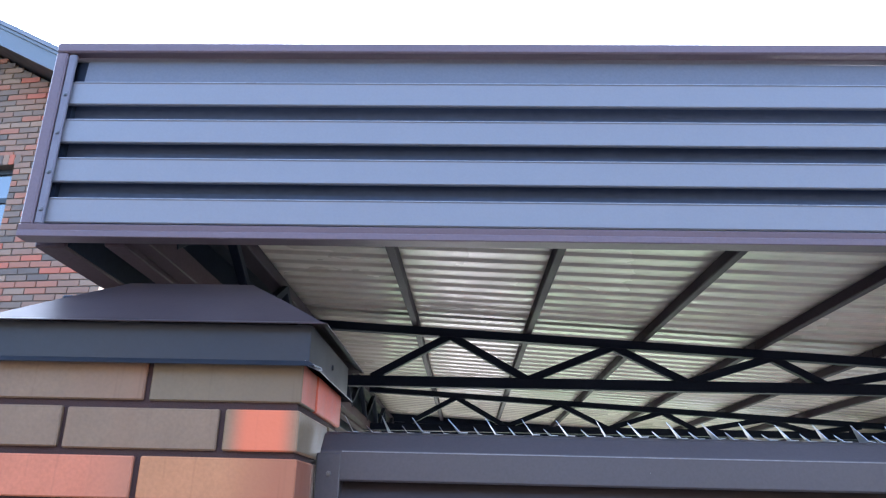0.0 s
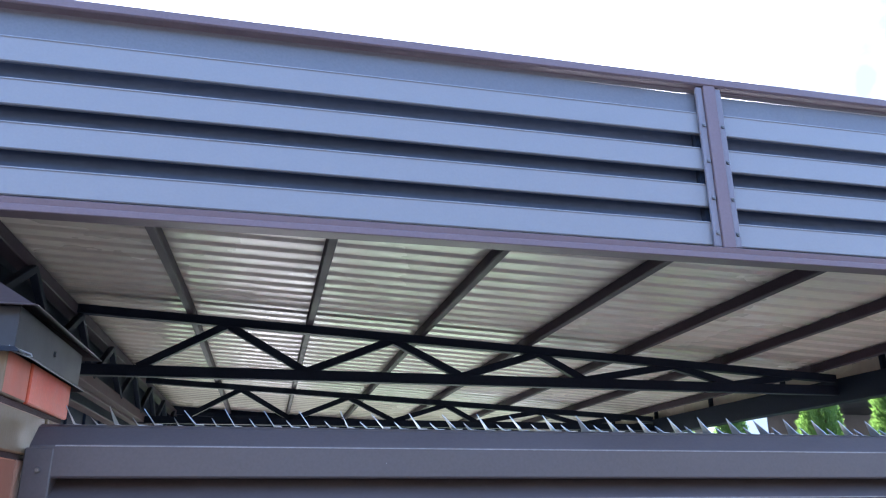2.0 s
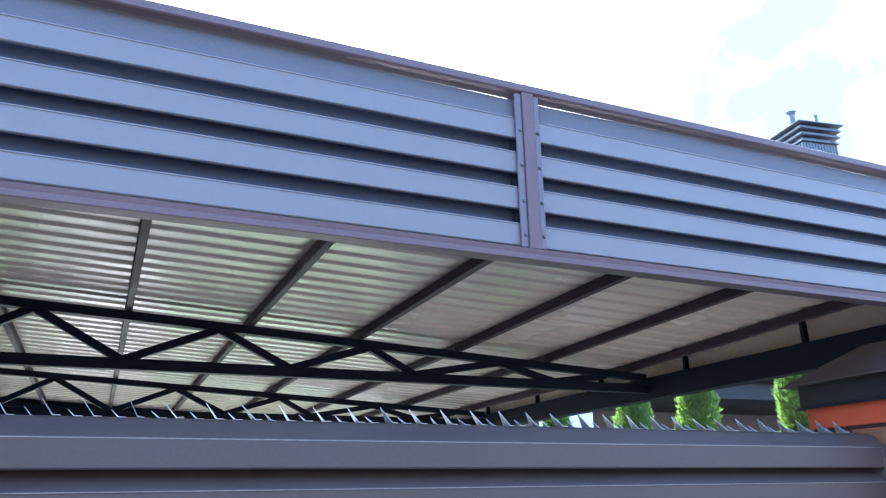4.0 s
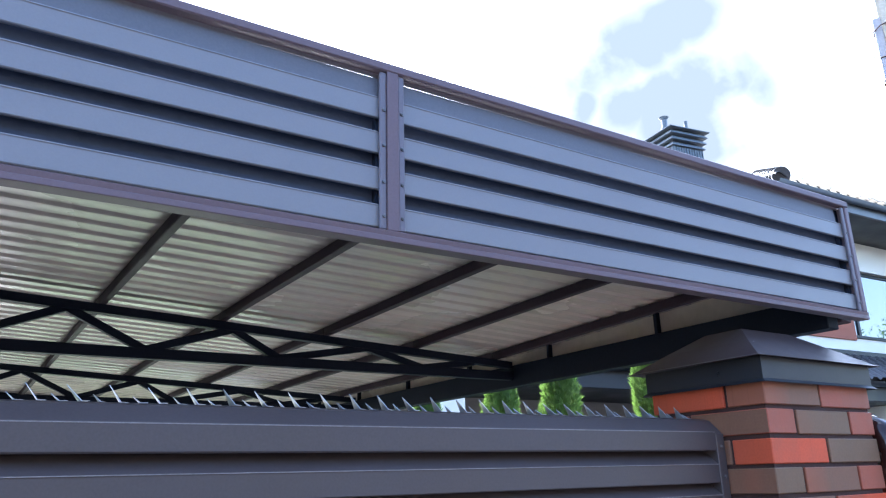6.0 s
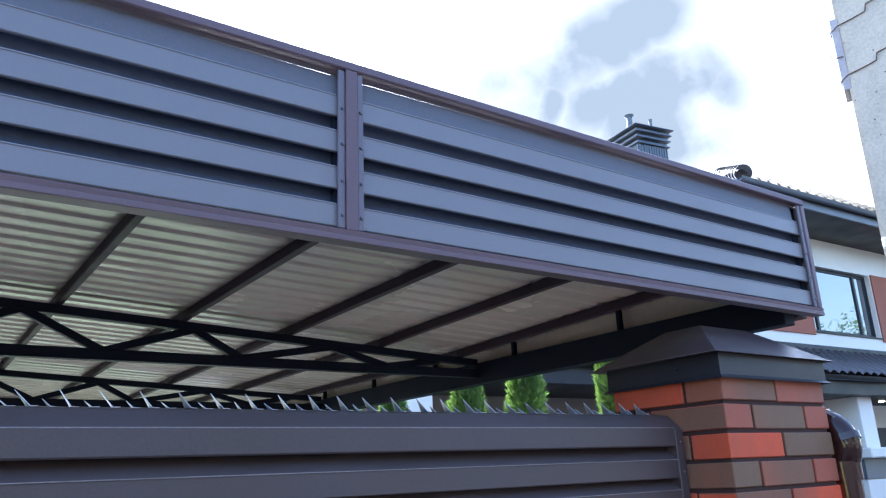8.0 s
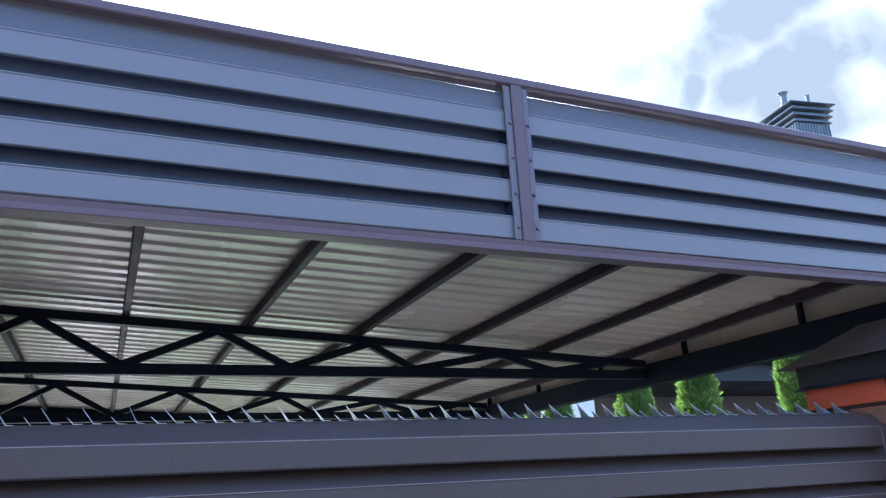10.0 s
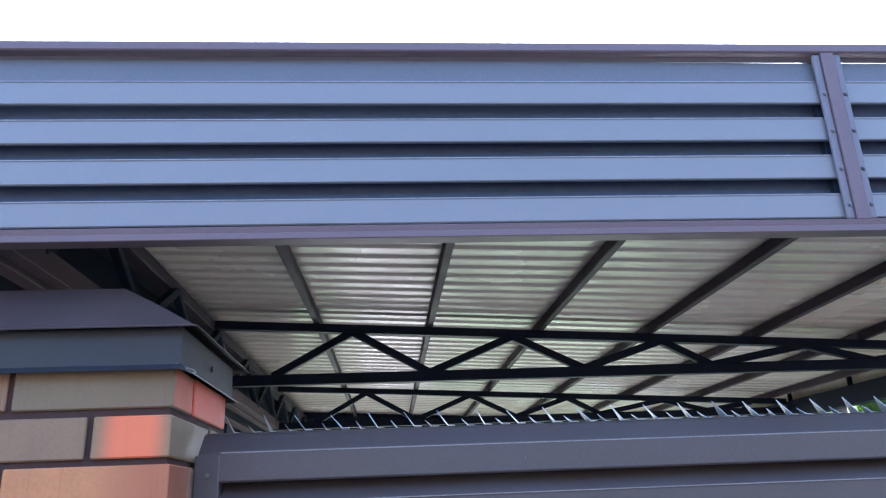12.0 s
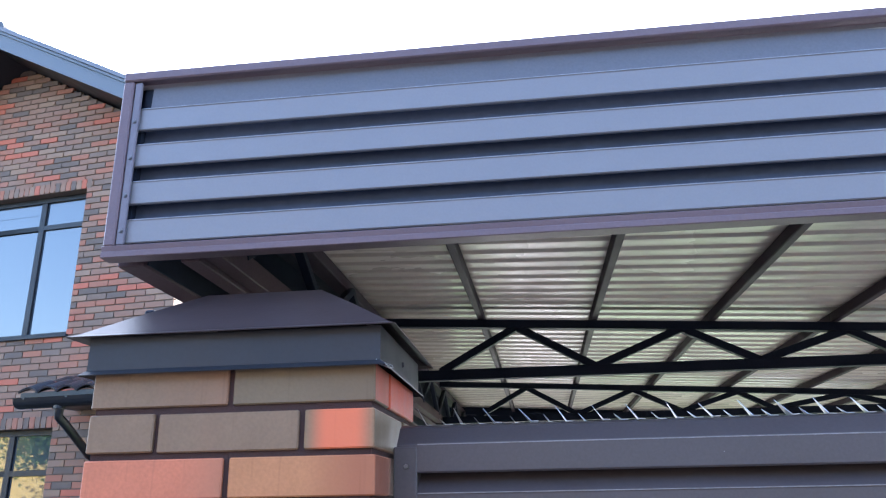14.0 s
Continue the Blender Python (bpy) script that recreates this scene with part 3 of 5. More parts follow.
# side screens: frame and lamellas along y
YB = 5.35
for xs, sgn in ((FX0, 1), (FX1, -1)):
    b = B()
    xa, xb = sorted((xs, xs + sgn * 0.06))
    box(b, xa, xb, FY + 0.062, YB, FZ1 - 0.025, FZ1, 0.003)
    box(b, xa, xb, FY + 0.062, YB, FZ0, FZ0 + 0.03, 0.003)
    for ym in (1.84, 3.6, YB - 0.04):
        box(b, xa + 0.003, xb - 0.003, ym, ym + 0.04, FZ0 + 0.03, FZ1 - 0.025, 0.002)
    side = part("side_frame", b, M_SIDE, carport)
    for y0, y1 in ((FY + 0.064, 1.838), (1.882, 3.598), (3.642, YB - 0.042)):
        # Near-black instead of slat paint: inner-side shade put into the colour.
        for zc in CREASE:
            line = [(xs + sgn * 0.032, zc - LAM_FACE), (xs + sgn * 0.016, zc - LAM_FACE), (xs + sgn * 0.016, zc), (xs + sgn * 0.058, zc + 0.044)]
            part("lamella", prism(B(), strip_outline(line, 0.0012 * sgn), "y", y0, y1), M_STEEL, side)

# Added board: blocks daylight through the side lamellas, darkens the underside.
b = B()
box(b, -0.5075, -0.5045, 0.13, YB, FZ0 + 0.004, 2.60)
part("side_light_block", b, M_PANEL, carport, "added dark board shutting out the sky behind the side lamellas")

# trusses along x
CHORD, TOP_CHORD = 0.042, 0.034


def truss(y, z_bot, x0, x1, nodes_top, nodes_bot):
    """A mono-pitch truss: the top chord falls with the roof, the bottom chord is level."""
    b = B()
    beam(b, (x0, y, z_bot + CHORD / 2), (x1, y, z_bot + CHORD / 2), 0.04, CHORD)
    bottom = part("truss_bottom_chord", b, M_STEEL, carport)
    b = B()
    beam(b, (x0, y, ROOF_Z(x0) - TOP_CHORD / 2), (x1, y, ROOF_Z(x1) - TOP_CHORD / 2), 0.04, TOP_CHORD)
    part("truss_top_chord", b, M_STEEL, carport)
    pts = sorted([(x, ROOF_Z(x) - TOP_CHORD) for x in nodes_top] + [(x, z_bot + CHORD) for x in nodes_bot])
    for p, q in zip(pts, pts[1:]):
        lift = [0.006 if abs(r[1] - z_bot - CHORD) > 1e-6 else -0.006 for r in (p, q)]
        b = B()
        beam(b, (p[0], y, p[1] + lift[0]), (q[0], y, q[1] + lift[1]), 0.03, 0.030, 0.0015, up=(0, 1, 0))
        part("diagonal", b, M_STEEL, bottom)


TN = [0.195, 0.855, 1.485, 2.11, 2.70]
BN = [-0.124, 0.508, 1.145, 1.69, 2.40]
for y in (1.83, 3.62, 5.30):
    truss(y, 2.243, -0.40, 2.936, TN, BN)

# front truss close behind the fascia
b = B()
beam(b, (-0.40, 0.150, 2.345), (2.93, 0.150, 2.345), 0.04, 0.04)
part("front_bottom_chord", b, M_STEEL, carport)
b = B()
beam(b, (-0.40, 0.20, ROOF_AT(-0.40, 0.2) - 0.021), (2.93, 0.20, ROOF_AT(2.93, 0.2) - 0.021), 0.04, CHORD)
part("front_top_chord", b, M_STEEL, carport)

# longitudinal trusses along the sides
xs = -0.345
zt = ROOF_Z(xs)
b = B()
beam(b, (xs - 0.062, 0.112, 2.262), (xs - 0.062, YB, 2.262), 0.040, 0.050)
beam(b, (xs - 0.020, 0.112, 2.272), (xs - 0.020, YB, 2.272), 0.040, 0.050)
low = part("side_bottom_chord", b, M_SIDE, carport)
b = B()
beam(b, (xs - 0.04, 0.135, zt - 0.022), (xs - 0.04, YB, zt - 0.022), 0.05, 0.042)
part("side_top_chord", b, M_PURLIN, carport)
ys = [0.25 + 0.32 * i for i in range(16)]
for i, (ya, yb) in enumerate(zip(ys, ys[1:])):
    za, zb = (2.292, zt - 0.043) if i % 2 == 0 else (zt - 0.043, 2.292)
    b = B()
    beam(b, (xs - 0.01, ya, za), (xs - 0.01, yb, zb), 0.025, 0.025, 0.0015, up=(1, 0, 0))
    part("diagonal", b, M_STEEL, low)
for px in (-0.345, 2.969):
    for py in (3.62, 5.25):
        b = B()
        box(b, px - 0.03, px + 0.03, py + 0.02, py + 0.09, 0.0, 2.21 if px > 0 else 2.236, 0.004)
        part("post", b, M_STEEL, carport)

# Added board standing in for the shade under the sheet's high edge.
b = B()
beam(b, (-0.468, 0.135, ROOF_AT(-0.468, 0.135) + 0.034), (-0.468, 1.83, ROOF_Z(-0.468) + 0.034), 0.11, 0.008, 0.001)
beam(b, (-0.468, 1.83, ROOF_Z(-0.468) + 0.034), (-0.468, YB, ROOF_Z(-0.468) + 0.034), 0.11, 0.008, 0.001)
part("edge_shade_board", b, M_STEEL, carport, "added dark board in place of shade under the sheet edge")

# purlins, ribbed sheet and gutter
PURLIN_X = [-0.415 + 0.4645 * i for i in range(8)]
for x in PURLIN_X:
    b = B()
    z = ROOF_Z(x)
    beam(b, (x, 0.135, ROOF_AT(x, 0.135) + 0.02), (x, 1.83, z + 0.02), 0.026, 0.038, 0.003)
    beam(b, (x, 1.83, z + 0.02), (x, YB, z + 0.02), 0.026, 0.038, 0.003)
    part("purlin", b, M_PURLIN, carport)
RIB, RIB_H = 0.104, 0.0075


def sheet_z(s):
    """Trapezoidal ribs: height by the place within one rib."""
    s = s % 1.0
    return 0.0 if s < 0.42 else (s - 0.42) / 0.12 * RIB_H if s < 0.54 else RIB_H if s < 0.86 else (1 - s) / 0.14 * RIB_H


b = B()
cols = []
y = 0.13
while y < YB + 0.05:
    for f in (0.0, 0.42, 0.54, 0.86):
        cols.append((y + f * RIB, sheet_z(f)))
    y += RIB
for (ya, ha), (yb, hb) in zip(cols, cols[1:]):
    q = [b.verts.new((x, yy, ROOF_AT(x, yy) + 0.041 + h)) for x, yy, h in ((-0.52, ya, ha), (3.005, ya, ha), (3.005, yb, hb), (-0.52, yb, hb))]
    b.faces.new(q)
bmesh.ops.remove_doubles(b, verts=b.verts, dist=1e-5)
bmesh.ops.solidify(b, geom=b.faces, thickness=0.0007)
part("roof_sheet", b, M_SHEET, carport, "ribbed metal sheet, pale grey-beige underneath")

b = B()
box(b, 2.938, 3.000, 0.128, YB, 2.210, 2.318, 0.003)
flash = prism(B(), [(0.14, 2.3185), (YB, 2.3185), (YB, ROOF_AT(2.987, YB) + 0.0405), (1.83, ROOF_AT(2.987, 1.83) + 0.0405), (0.14, ROOF_AT(2.987, 0.14) + 0.0405)], "x", 2.986, 2.989)
part("flashing", flash, M_SHEET, carport, "grey strip between the edge beam and the sheet")
edge_beam = part("edge_beam", b, M_STEEL, carport, "deep dark box beam along the low edge")
for i in range(8):
    b = B()
    box(b, 2.950, 2.975, 0.172 + i * 0.684, 0.190 + i * 0.684, 2.3185, ROOF_AT(2.96, 0.18 + i * 0.684) + 0.040, 0.002)
    part("spacer", b, M_STEEL, edge_beam)

# ---- gate ----
gate = thing("sliding_gate", (1.17, 0.19, 0.05), "dark brown louvred metal gate closed between brick pillars", "gate")
GY = 0.145
for x0, x1 in ((0.004, 0.047), (2.313, 2.346)):
    b = B()
    box(b, x0, x1, GY - 0.003, GY + 0.06, 0.05, 1.868, 0.002)
    post = part("gate_post", b, M_GATE, gate)
    for z in [1.833 - 0.079 * i for i in range(20)]:
        screw(((x0 + x1) / 2 + 0.002, GY - 0.003, z), post)
z = 1.866
k = 0
while z > 0.15:
    if k == 0:
        z += 0.006
        line = [(GY + 0.016, z - LAM_FACE + 0.004), (GY + 0.014, z - LAM_FACE), (GY + 0.001, z - LAM_FACE), (GY, z - LAM_FACE + 0.002), (GY, z - 0.002), (GY + 0.002, z + 0.001), (GY + 0.034, z + 0.031), (GY + 0.050, z + 0.0365), (GY + 0.110, z + 0.0365)]
        part("top_cover", prism(B(), strip_outline(line, 0.0012), "x", 0.010, 2.338), M_GATE, gate)
    else:
        part("lamella", lamella_bm(0.040, 2.318, GY, z, 0.050, 0.040), M_GATE, gate)
    # Highlight on the upper creases, drawn as a paler bead.
    if k < 5:
        bead = B()
        beam(bead, (0.048, GY - 0.0006, z - 0.0005), (2.312, GY - 0.0006, z - 0.0005), 0.0018, 0.0018, 0)
        part("crease_highlight", bead, M_EDGE_GLINT, gate, "thin bead along the crease, its highlight put into the colour")
    z -= 0.085 if k == 0 else 0.079
    k += 1

b = B()
box(b, 0.015, 2.335, GY + 0.058, GY + 0.100, 1.9085, 1.9105)
strip = part("spike_strip", b, M_SPIKE, gate, "galvanised anti-climb strip with bent teeth")


def spike_mesh(h, w, lean):
    """A tooth cut out of the strip: a short foot, then a pointed blade bent up and over."""
    bb = B()
    ring = [(0.013, -w / 2, 0), (0.013, w / 2, 0), (0.0, w / 2, 0.001), (-lean, 0.004, h), (0.0, -w / 2, 0.001)]
    v = [bb.verts.new(p) for p in ring]
    bb.faces.new((v[0], v[1], v[2], v[4]))
    bb.faces.new((v[4], v[2], v[3]))
    bmesh.ops.recalc_face_normals(bb, faces=bb.faces)
    bmesh.ops.solidify(bb, geom=bb.faces, thickness=0.001)
    return mesh_of("spike", bb, M_SPIKE)


BIG, SMALL = spike_mesh(0.031, 0.028, 0.020), spike_mesh(0.015, 0.016, 0.012)
rnd = random.Random(5)
x, i = 0.054, 0
while x < 2.33:
    ob = part("spike", BIG if i % 2 == 0 else SMALL, None, strip)
    ob.location = (x + rnd.uniform(-0.002, 0.002), GY + (0.072 if i % 2 == 0 else 0.080), 1.911)
    ob.rotation_euler = (rnd.uniform(-0.06, 0.06), rnd.uniform(-0.12, 0.12), rnd.uniform(-0.14, 0.10))
    x += 0.036 if i % 2 == 0 else 0.031
    i += 1

# ---- left house: clinker facade, gable roof, porch roof ----


def brick_wall_material(name, per_object):
    """Wall clinker: each brick takes its own fired colour."""
    m = material(name, (0.2, 0.15, 0.12), 0.7, vary=0.12, grain=40, stain=5, bump=0.3)
    n, l = m.node_tree.nodes, m.node_tree.links
    p = n["Principled BSDF"]
    ramp = n.new("ShaderNodeValToRGB")
    ramp.color_ramp.interpolation = "CONSTANT"
    stops = [(0.0, (0.255, 0.140, 0.090)), (0.22, (0.128, 0.088, 0.067)), (0.34, (0.275, 0.170, 0.110)), (0.50, (0.33, 0.124, 0.070)), (0.66, (0.185, 0.120, 0.085)), (0.78, (0.44, 0.115, 0.060)), (0.90, (0.25, 0.130, 0.082))]
    for i, (pos, c) in enumerate(stops):
        e = ramp.color_ramp.elements[i] if i < 2 else ramp.color_ramp.elements.new(pos)
        e.position, e.color = pos, (*c, 1)
    if per_object:
        l.new(n.new("ShaderNodeObjectInfo").outputs["Random"], ramp.inputs["Fac"])
    else:
        l.new(n.new("ShaderNodeNewGeometry").outputs["Random Per Island"], ramp.inputs["Fac"])
    old = p.inputs["Base Color"].links[0].from_node
    mul = n.new("ShaderNodeMixRGB")
    mul.blend_type, mul.inputs["Fac"].default_value = "OVERLAY", 0.35
    l.new(ramp.outputs["Color"], mul.inputs["Color1"])
    l.new(old.outputs["Color"], mul.inputs["Color2"])
    l.new(mul.outputs["Color"], p.inputs["Base Color"])
    return m


M_WB, M_WBJ = brick_wall_material("wall_clinker", True), brick_wall_material("wall_clinker_field", False)
M_WALLMORTAR = material("wall_mortar", (0.098, 0.074, 0.060), 0.95, vary=0.2, grain=90, stain=4, bump=0.3)
HA = math.atan2(-0.135, 0.99)
HM = Matrix.Translation((-5.083, 6.632, 0)) @ Matrix.Rotation(HA, 4, "Z")
house = thing("brick_house", (-5.083, 6.632, 0), "house with a multicoloured clinker brick facade under a gable roof", "house")
S0, S1, APEX = -4.05, 1.385, -1.21
WTOP = lambda s: 7.34 - 0.53 * abs(s - APEX)
# openings: s from, s to, z from, z to
W_UP, W_LOW = (-2.35, 0.015, 3.67, 5.48), (-2.2, 0.02, 0.95, 2.62)


def in_open(s0, s1, z0, z1):
    return any(s1 > o[0] and s0 < o[1] and z1 > o[2] and z0 < o[3] for o in (W_UP, W_LOW))


b = B()
box(b, S0, W_UP[0], 0.012, 0.40, 0, W_UP[3], 0, HM)
box(b, W_UP[1], S1 - 0.012, 0.012, 0.40, 0, W_UP[3], 0, HM)
for z0, z1 in ((0, W_LOW[2]), (W_LOW[3], W_UP[2])):
    box(b, W_UP[0] + 0.001, W_UP[1] - 0.001, 0.013, 0.399, z0, z1, 0, HM)
top = prism(B(), [(S0, W_UP[3] + 0.001), (S1 - 0.012, W_UP[3] + 0.001), (S1 - 0.012, WTOP(S1)), (APEX, WTOP(APEX)), (S0, WTOP(S0))], "y", 0.012, 0.40)
bmesh.ops.transform(top, matrix=HM, verts=top.verts)
me_top = bpy.data.meshes.new("wall_top")
top.to_mesh(me_top)
top.free()
b.from_mesh(me_top)
box(b, S1 - 0.4, S1 - 0.013, 0.401, 8.0, 0, 5.7, 0, HM)
box(b, S0, S0 + 0.4, 0.401, 8.0, 0, 5.7, 0, HM)
box(b, S0 + 0.4, S1 - 0.4, 7.6, 8.0, 0, 5.7, 0, HM)
wall = part("wall", b, M_WALLMORTAR, house, "clinker brick wall with grey joints")
HB, HPX, HPZ = 0.25, 0.26, 0.0768
b_joined = B()
short = {}


def wall_brick(w):
    if w not in short:
        bb = B()
        box(bb, -w / 2, w / 2, 0, 0.05, -0.0325, 0.0325, 0.003)
        short[w] = mesh_of("brick", bb, M_WB)
    return short[w]


row = 0
z = 1.7
HOUSE_BRICKS = []
while z < 7.35:
    s = S0 - (row % 2) * HPX / 2
    while s < S1:
        a, e = max(s, S0), min(s + HB, S1)
        for o in (W_UP, W_LOW):
            if z + 0.03 > o[2] and z - 0.03 < o[3]:
                if a < o[1] < e and e - o[1] > 0.03:
                    a = o[1]
                elif a < o[0] < e and o[0] - a > 0.03:
                    e = o[0]
        if e - a > 0.03 and not in_open(a + 0.005, e - 0.005, z - 0.03, z + 0.03) and WTOP((a + e) / 2) > z - 0.02 and a > -2.9:
            HOUSE_BRICKS.append((a, e, z))
        s += HPX
    z += HPZ
    row += 1
near = [q for q in HOUSE_BRICKS if q[0] > 0.0 and 3.75 < q[2] < 5.45] + [q for q in HOUSE_BRICKS if q[0] > -1.0 and 5.45 <= q[2] < 6.8]
near = near[:300]
taken = set(near)
for q in HOUSE_BRICKS:
    if q not in taken:
        box(b_joined, q[0], q[1], 0.0, 0.05, q[2] - 0.0325, q[2] + 0.0325, 0, HM)
tagged(part("brick_field", b_joined, M_WBJ, wall), kind="stuff")
rot = HM.to_euler()
for a, e, z in near:
    ob = part("brick", wall_brick(round(e - a, 2)), None, wall)
    ob.location, ob.rotation_euler = HM @ Vector(((a + e) / 2, random.uniform(-0.002, 0.002), z)), rot
b_side = B()
for i in range(46):
    z = 2.8 + i * HPZ
    y = 0.055 - (i % 2) * 0.13
    while y < 1.6:
        box(b_side, S1 - 0.02, S1, max(0.052, y), y + HB, z - 0.0325, z + 0.0325, 0, HM)
        y += HPX
tagged(part("brick_return", b_side, M_WBJ, wall), kind="stuff")
# soldier courses over the openings
b = B()
for o in (W_UP, W_LOW):
    s = o[0] - 0.1
    while s < o[1] + 0.02:
        box(b, s, s + 0.066, -0.004, 0.012, o[3] + 0.004, o[3] + 0.125, 0, HM)
        s += 0.077
tagged(part("soldier_course", b, M_WBJ, wall), kind="stuff")


def window(name, s0, s1, z0, z1, mullions, transoms, parent, m, recess=0.12, mat=None, sill=True, glass=None):
    """Frame, bars and panes set back in the opening."""
    f = mat or M_DARKTRIM
    b = B()
    t = 0.06
    out = [[b.verts.new((x, y, z)) for x, z in ((s0, z0), (s1, z0), (s1, z1), (s0, z1))] for y in (recess, recess + 0.07)]
    inn = [[b.verts.new((x, y, z)) for x, z in ((s0 + t, z0 + t), (s1 - t, z0 + t), (s1 - t, z1 - t), (s0 + t, z1 - t))] for y in (recess, recess + 0.07)]
    for k in range(4):
        j = (k + 1) % 4
        b.faces.new((out[0][k], out[0][j], inn[0][j], inn[0][k]))
        b.faces.new((out[1][j], out[1][k], inn[1][k], inn[1][j]))
        b.faces.new((out[0][j], out[0][k], out[1][k], out[1][j]))
        b.faces.new((inn[0][k], inn[0][j], inn[1][j], inn[1][k]))
    bmesh.ops.recalc_face_normals(b, faces=b.faces)
    bmesh.ops.transform(b, matrix=m, verts=b.verts)
    w = part("window", b, f, parent, "dark framed window reflecting the sky")
    xs, zz = [s0 + t], [z0 + t]
    for q in mullions:
        part("mullion", box(B(), q - 0.04, q + 0.04, recess + 0.002, recess + 0.068, z0 + t, z1 - t, 0.004, m), f, w)
        xs += [q - 0.04, q + 0.04]
    for q in transoms:
        for x0, x1 in zip(xs[::2], xs[1::2] + [s1 - t]):
            part("transom", box(B(), x0, x1, recess + 0.004, recess + 0.066, q - 0.032, q + 0.032, 0.003, m), f, w)
        zz += [q - 0.032, q + 0.032]
    xs.append(s1 - t)
    zz.append(z1 - t)
    for x0, x1 in zip(xs[::2], xs[1::2]):
        for z_0, z_1 in zip(zz[::2], zz[1::2]):
            b = B()
            tilt = m @ Matrix.Translation(((x0 + x1) / 2, recess + 0.035, (z_0 + z_1) / 2)) @ Matrix.Rotation(random.uniform(-0.004, 0.004), 4, "X")
            box(b, -(x1 - x0) / 2, (x1 - x0) / 2, -0.005, 0.005, -(z_1 - z_0) / 2, (z_1 - z_0) / 2, 0, tilt)
            part("pane", b, glass or M_GLASS, w)
    if sill:
        b = B()
        box(b, s0 - 0.03, s1 + 0.03, -0.035, recess, z0 - 0.035, z0 - 0.003, 0.004, m)
        part("sill", b, f, w)
    return w


window("window", W_UP[0] + 0.003, W_UP[1] - 0.003, W_UP[2] + 0.003, W_UP[3] - 0.003, [-0.69, -1.6], [5.08], house, HM)
window("window", W_LOW[0] + 0.003, W_LOW[1] - 0.003, W_LOW[2] + 0.003, W_LOW[3] - 0.003, [-0.62, -1.4], [2.15], house, HM)
b = B()
box(b, S0 + 0.45, S1 - 0.45, 1.2, 1.3, 0, 5.6, 0, HM)
part("inner_wall", b, M_GREYWALL, house)

# gable roof with overhanging verge
OVER = 0.65
for sgn in (-1, 1):
    s_e = S1 + 0.45 if sgn > 0 else S0 - 0.45
    for nm, z0, z1, y0, y1, mat in (("soffit", 0.03, 0.06, -OVER + 0.03, 8.3, M_DARKTRIM), ("roof", 0.245, 0.285, -OVER - 0.035, 8.4, M_TILE), ("verge_board", 0.055, 0.225, -OVER, -OVER + 0.028, M_ROOFTRIM), ("verge_rim", 0.0, 0.052, -OVER - 0.012, -OVER + 0.028, M_ROOFTRIM), ("verge_cap", 0.205, 0.243, -OVER - 0.022, -OVER - 0.002, M_ROOFTRIM), ("verge_flashing", 0.245, 0.30, -OVER - 0.045, -OVER - 0.036, M_FLASH)):
        o = [(APEX, WTOP(APEX) + z0), (s_e, WTOP(s_e) + z0), (s_e, WTOP(s_e) + z1), (APEX, WTOP(APEX) + z1)]
        b = prism(B(), o, "y", y0, y1)
        bmesh.ops.transform(b, matrix=HM, verts=b.verts)
        part(nm, b, mat, house)
b = B()
bmesh.ops.create_cone(b, cap_ends=True, segments=14, radius1=0.13, radius2=0.13, depth=9.0, matrix=HM @ Matrix.Translation((APEX, 3.9, WTOP(APEX) + 0.26)) @ Matrix.Rotation(radians(90), 4, "X"))
part("ridge_tile", b, M_TILE, house)
s_e = S1 + 0.45
b = B()
box(b, s_e - 0.02, s_e + 0.10, -OVER, 8.4, WTOP(s_e) - 0.02, WTOP(s_e) + 0.10, 0.03, HM)
part("gutter", b, M_DARKTRIM, house)


def wave_roof(s0, s1, y_front, y_back, z_front, z_back, m, pitch=0.20, amp=0.022, steps=5, thick=0.006, step=0.018, hip=0.0):
    """Pressed tile sheet: waves across, steps up the slope; hip is how fast its first edge draws in towards the ridge."""
    b = B()
    nx = max(2, int((s1 - s0) / pitch * 8))
    rows = []
    for j in range(steps + 1):
        for lift in ((0.0,) if j == 0 else (step, 0.0)) if j < steps else (step,):
            f = j / steps
            rows.append((y_front + (y_back - y_front) * f + (0.004 if lift == 0 and j else 0), z_front + (z_back - z_front) * f + lift))
    grid = []
    for k, (yy, zz) in enumerate(rows):
        start = s0 + hip * (yy - y_front)
        across = [start + (s1 - start) * i / nx for i in range(nx + 1)]
        grid.append([b.verts.new((q, yy, zz + amp * abs(math.sin(math.pi * (q - s0) / pitch)) ** 0.7)) for q in across])
    for r0, r1 in zip(grid, grid[1:]):
        for i in range(nx):
            b.faces.new((r0[i], r0[i + 1], r1[i + 1], r1[i]))
    bmesh.ops.recalc_face_normals(b, faces=b.faces)
    bmesh.ops.solidify(b, geom=b.faces, thickness=thick)
    bmesh.ops.transform(b, matrix=m, verts=b.verts)
    return b


def half_gutter(s0, s1, y, z, m, r=0.065):
    line = [(y + r * math.cos(a), z + r * math.sin(a)) for a in [math.pi + math.pi * i / 10 for i in range(11)]]
    line[0] = (line[0][0] - 0.008, line[0][1] + 0.008)
    b = prism(B(), strip_outline(line, 0.003), "x", s0, s1)
    for c in range(int((s1 - s0) / 0.5) + 1):
        box(b, s0 + 0.1 + c * 0.5, s0 + 0.125 + c * 0.5, y - r - 0.008, y + r + 0.01, z - 0.01, z + 0.012)
    bmesh.ops.transform(b, matrix=m, verts=b.verts)
    return b


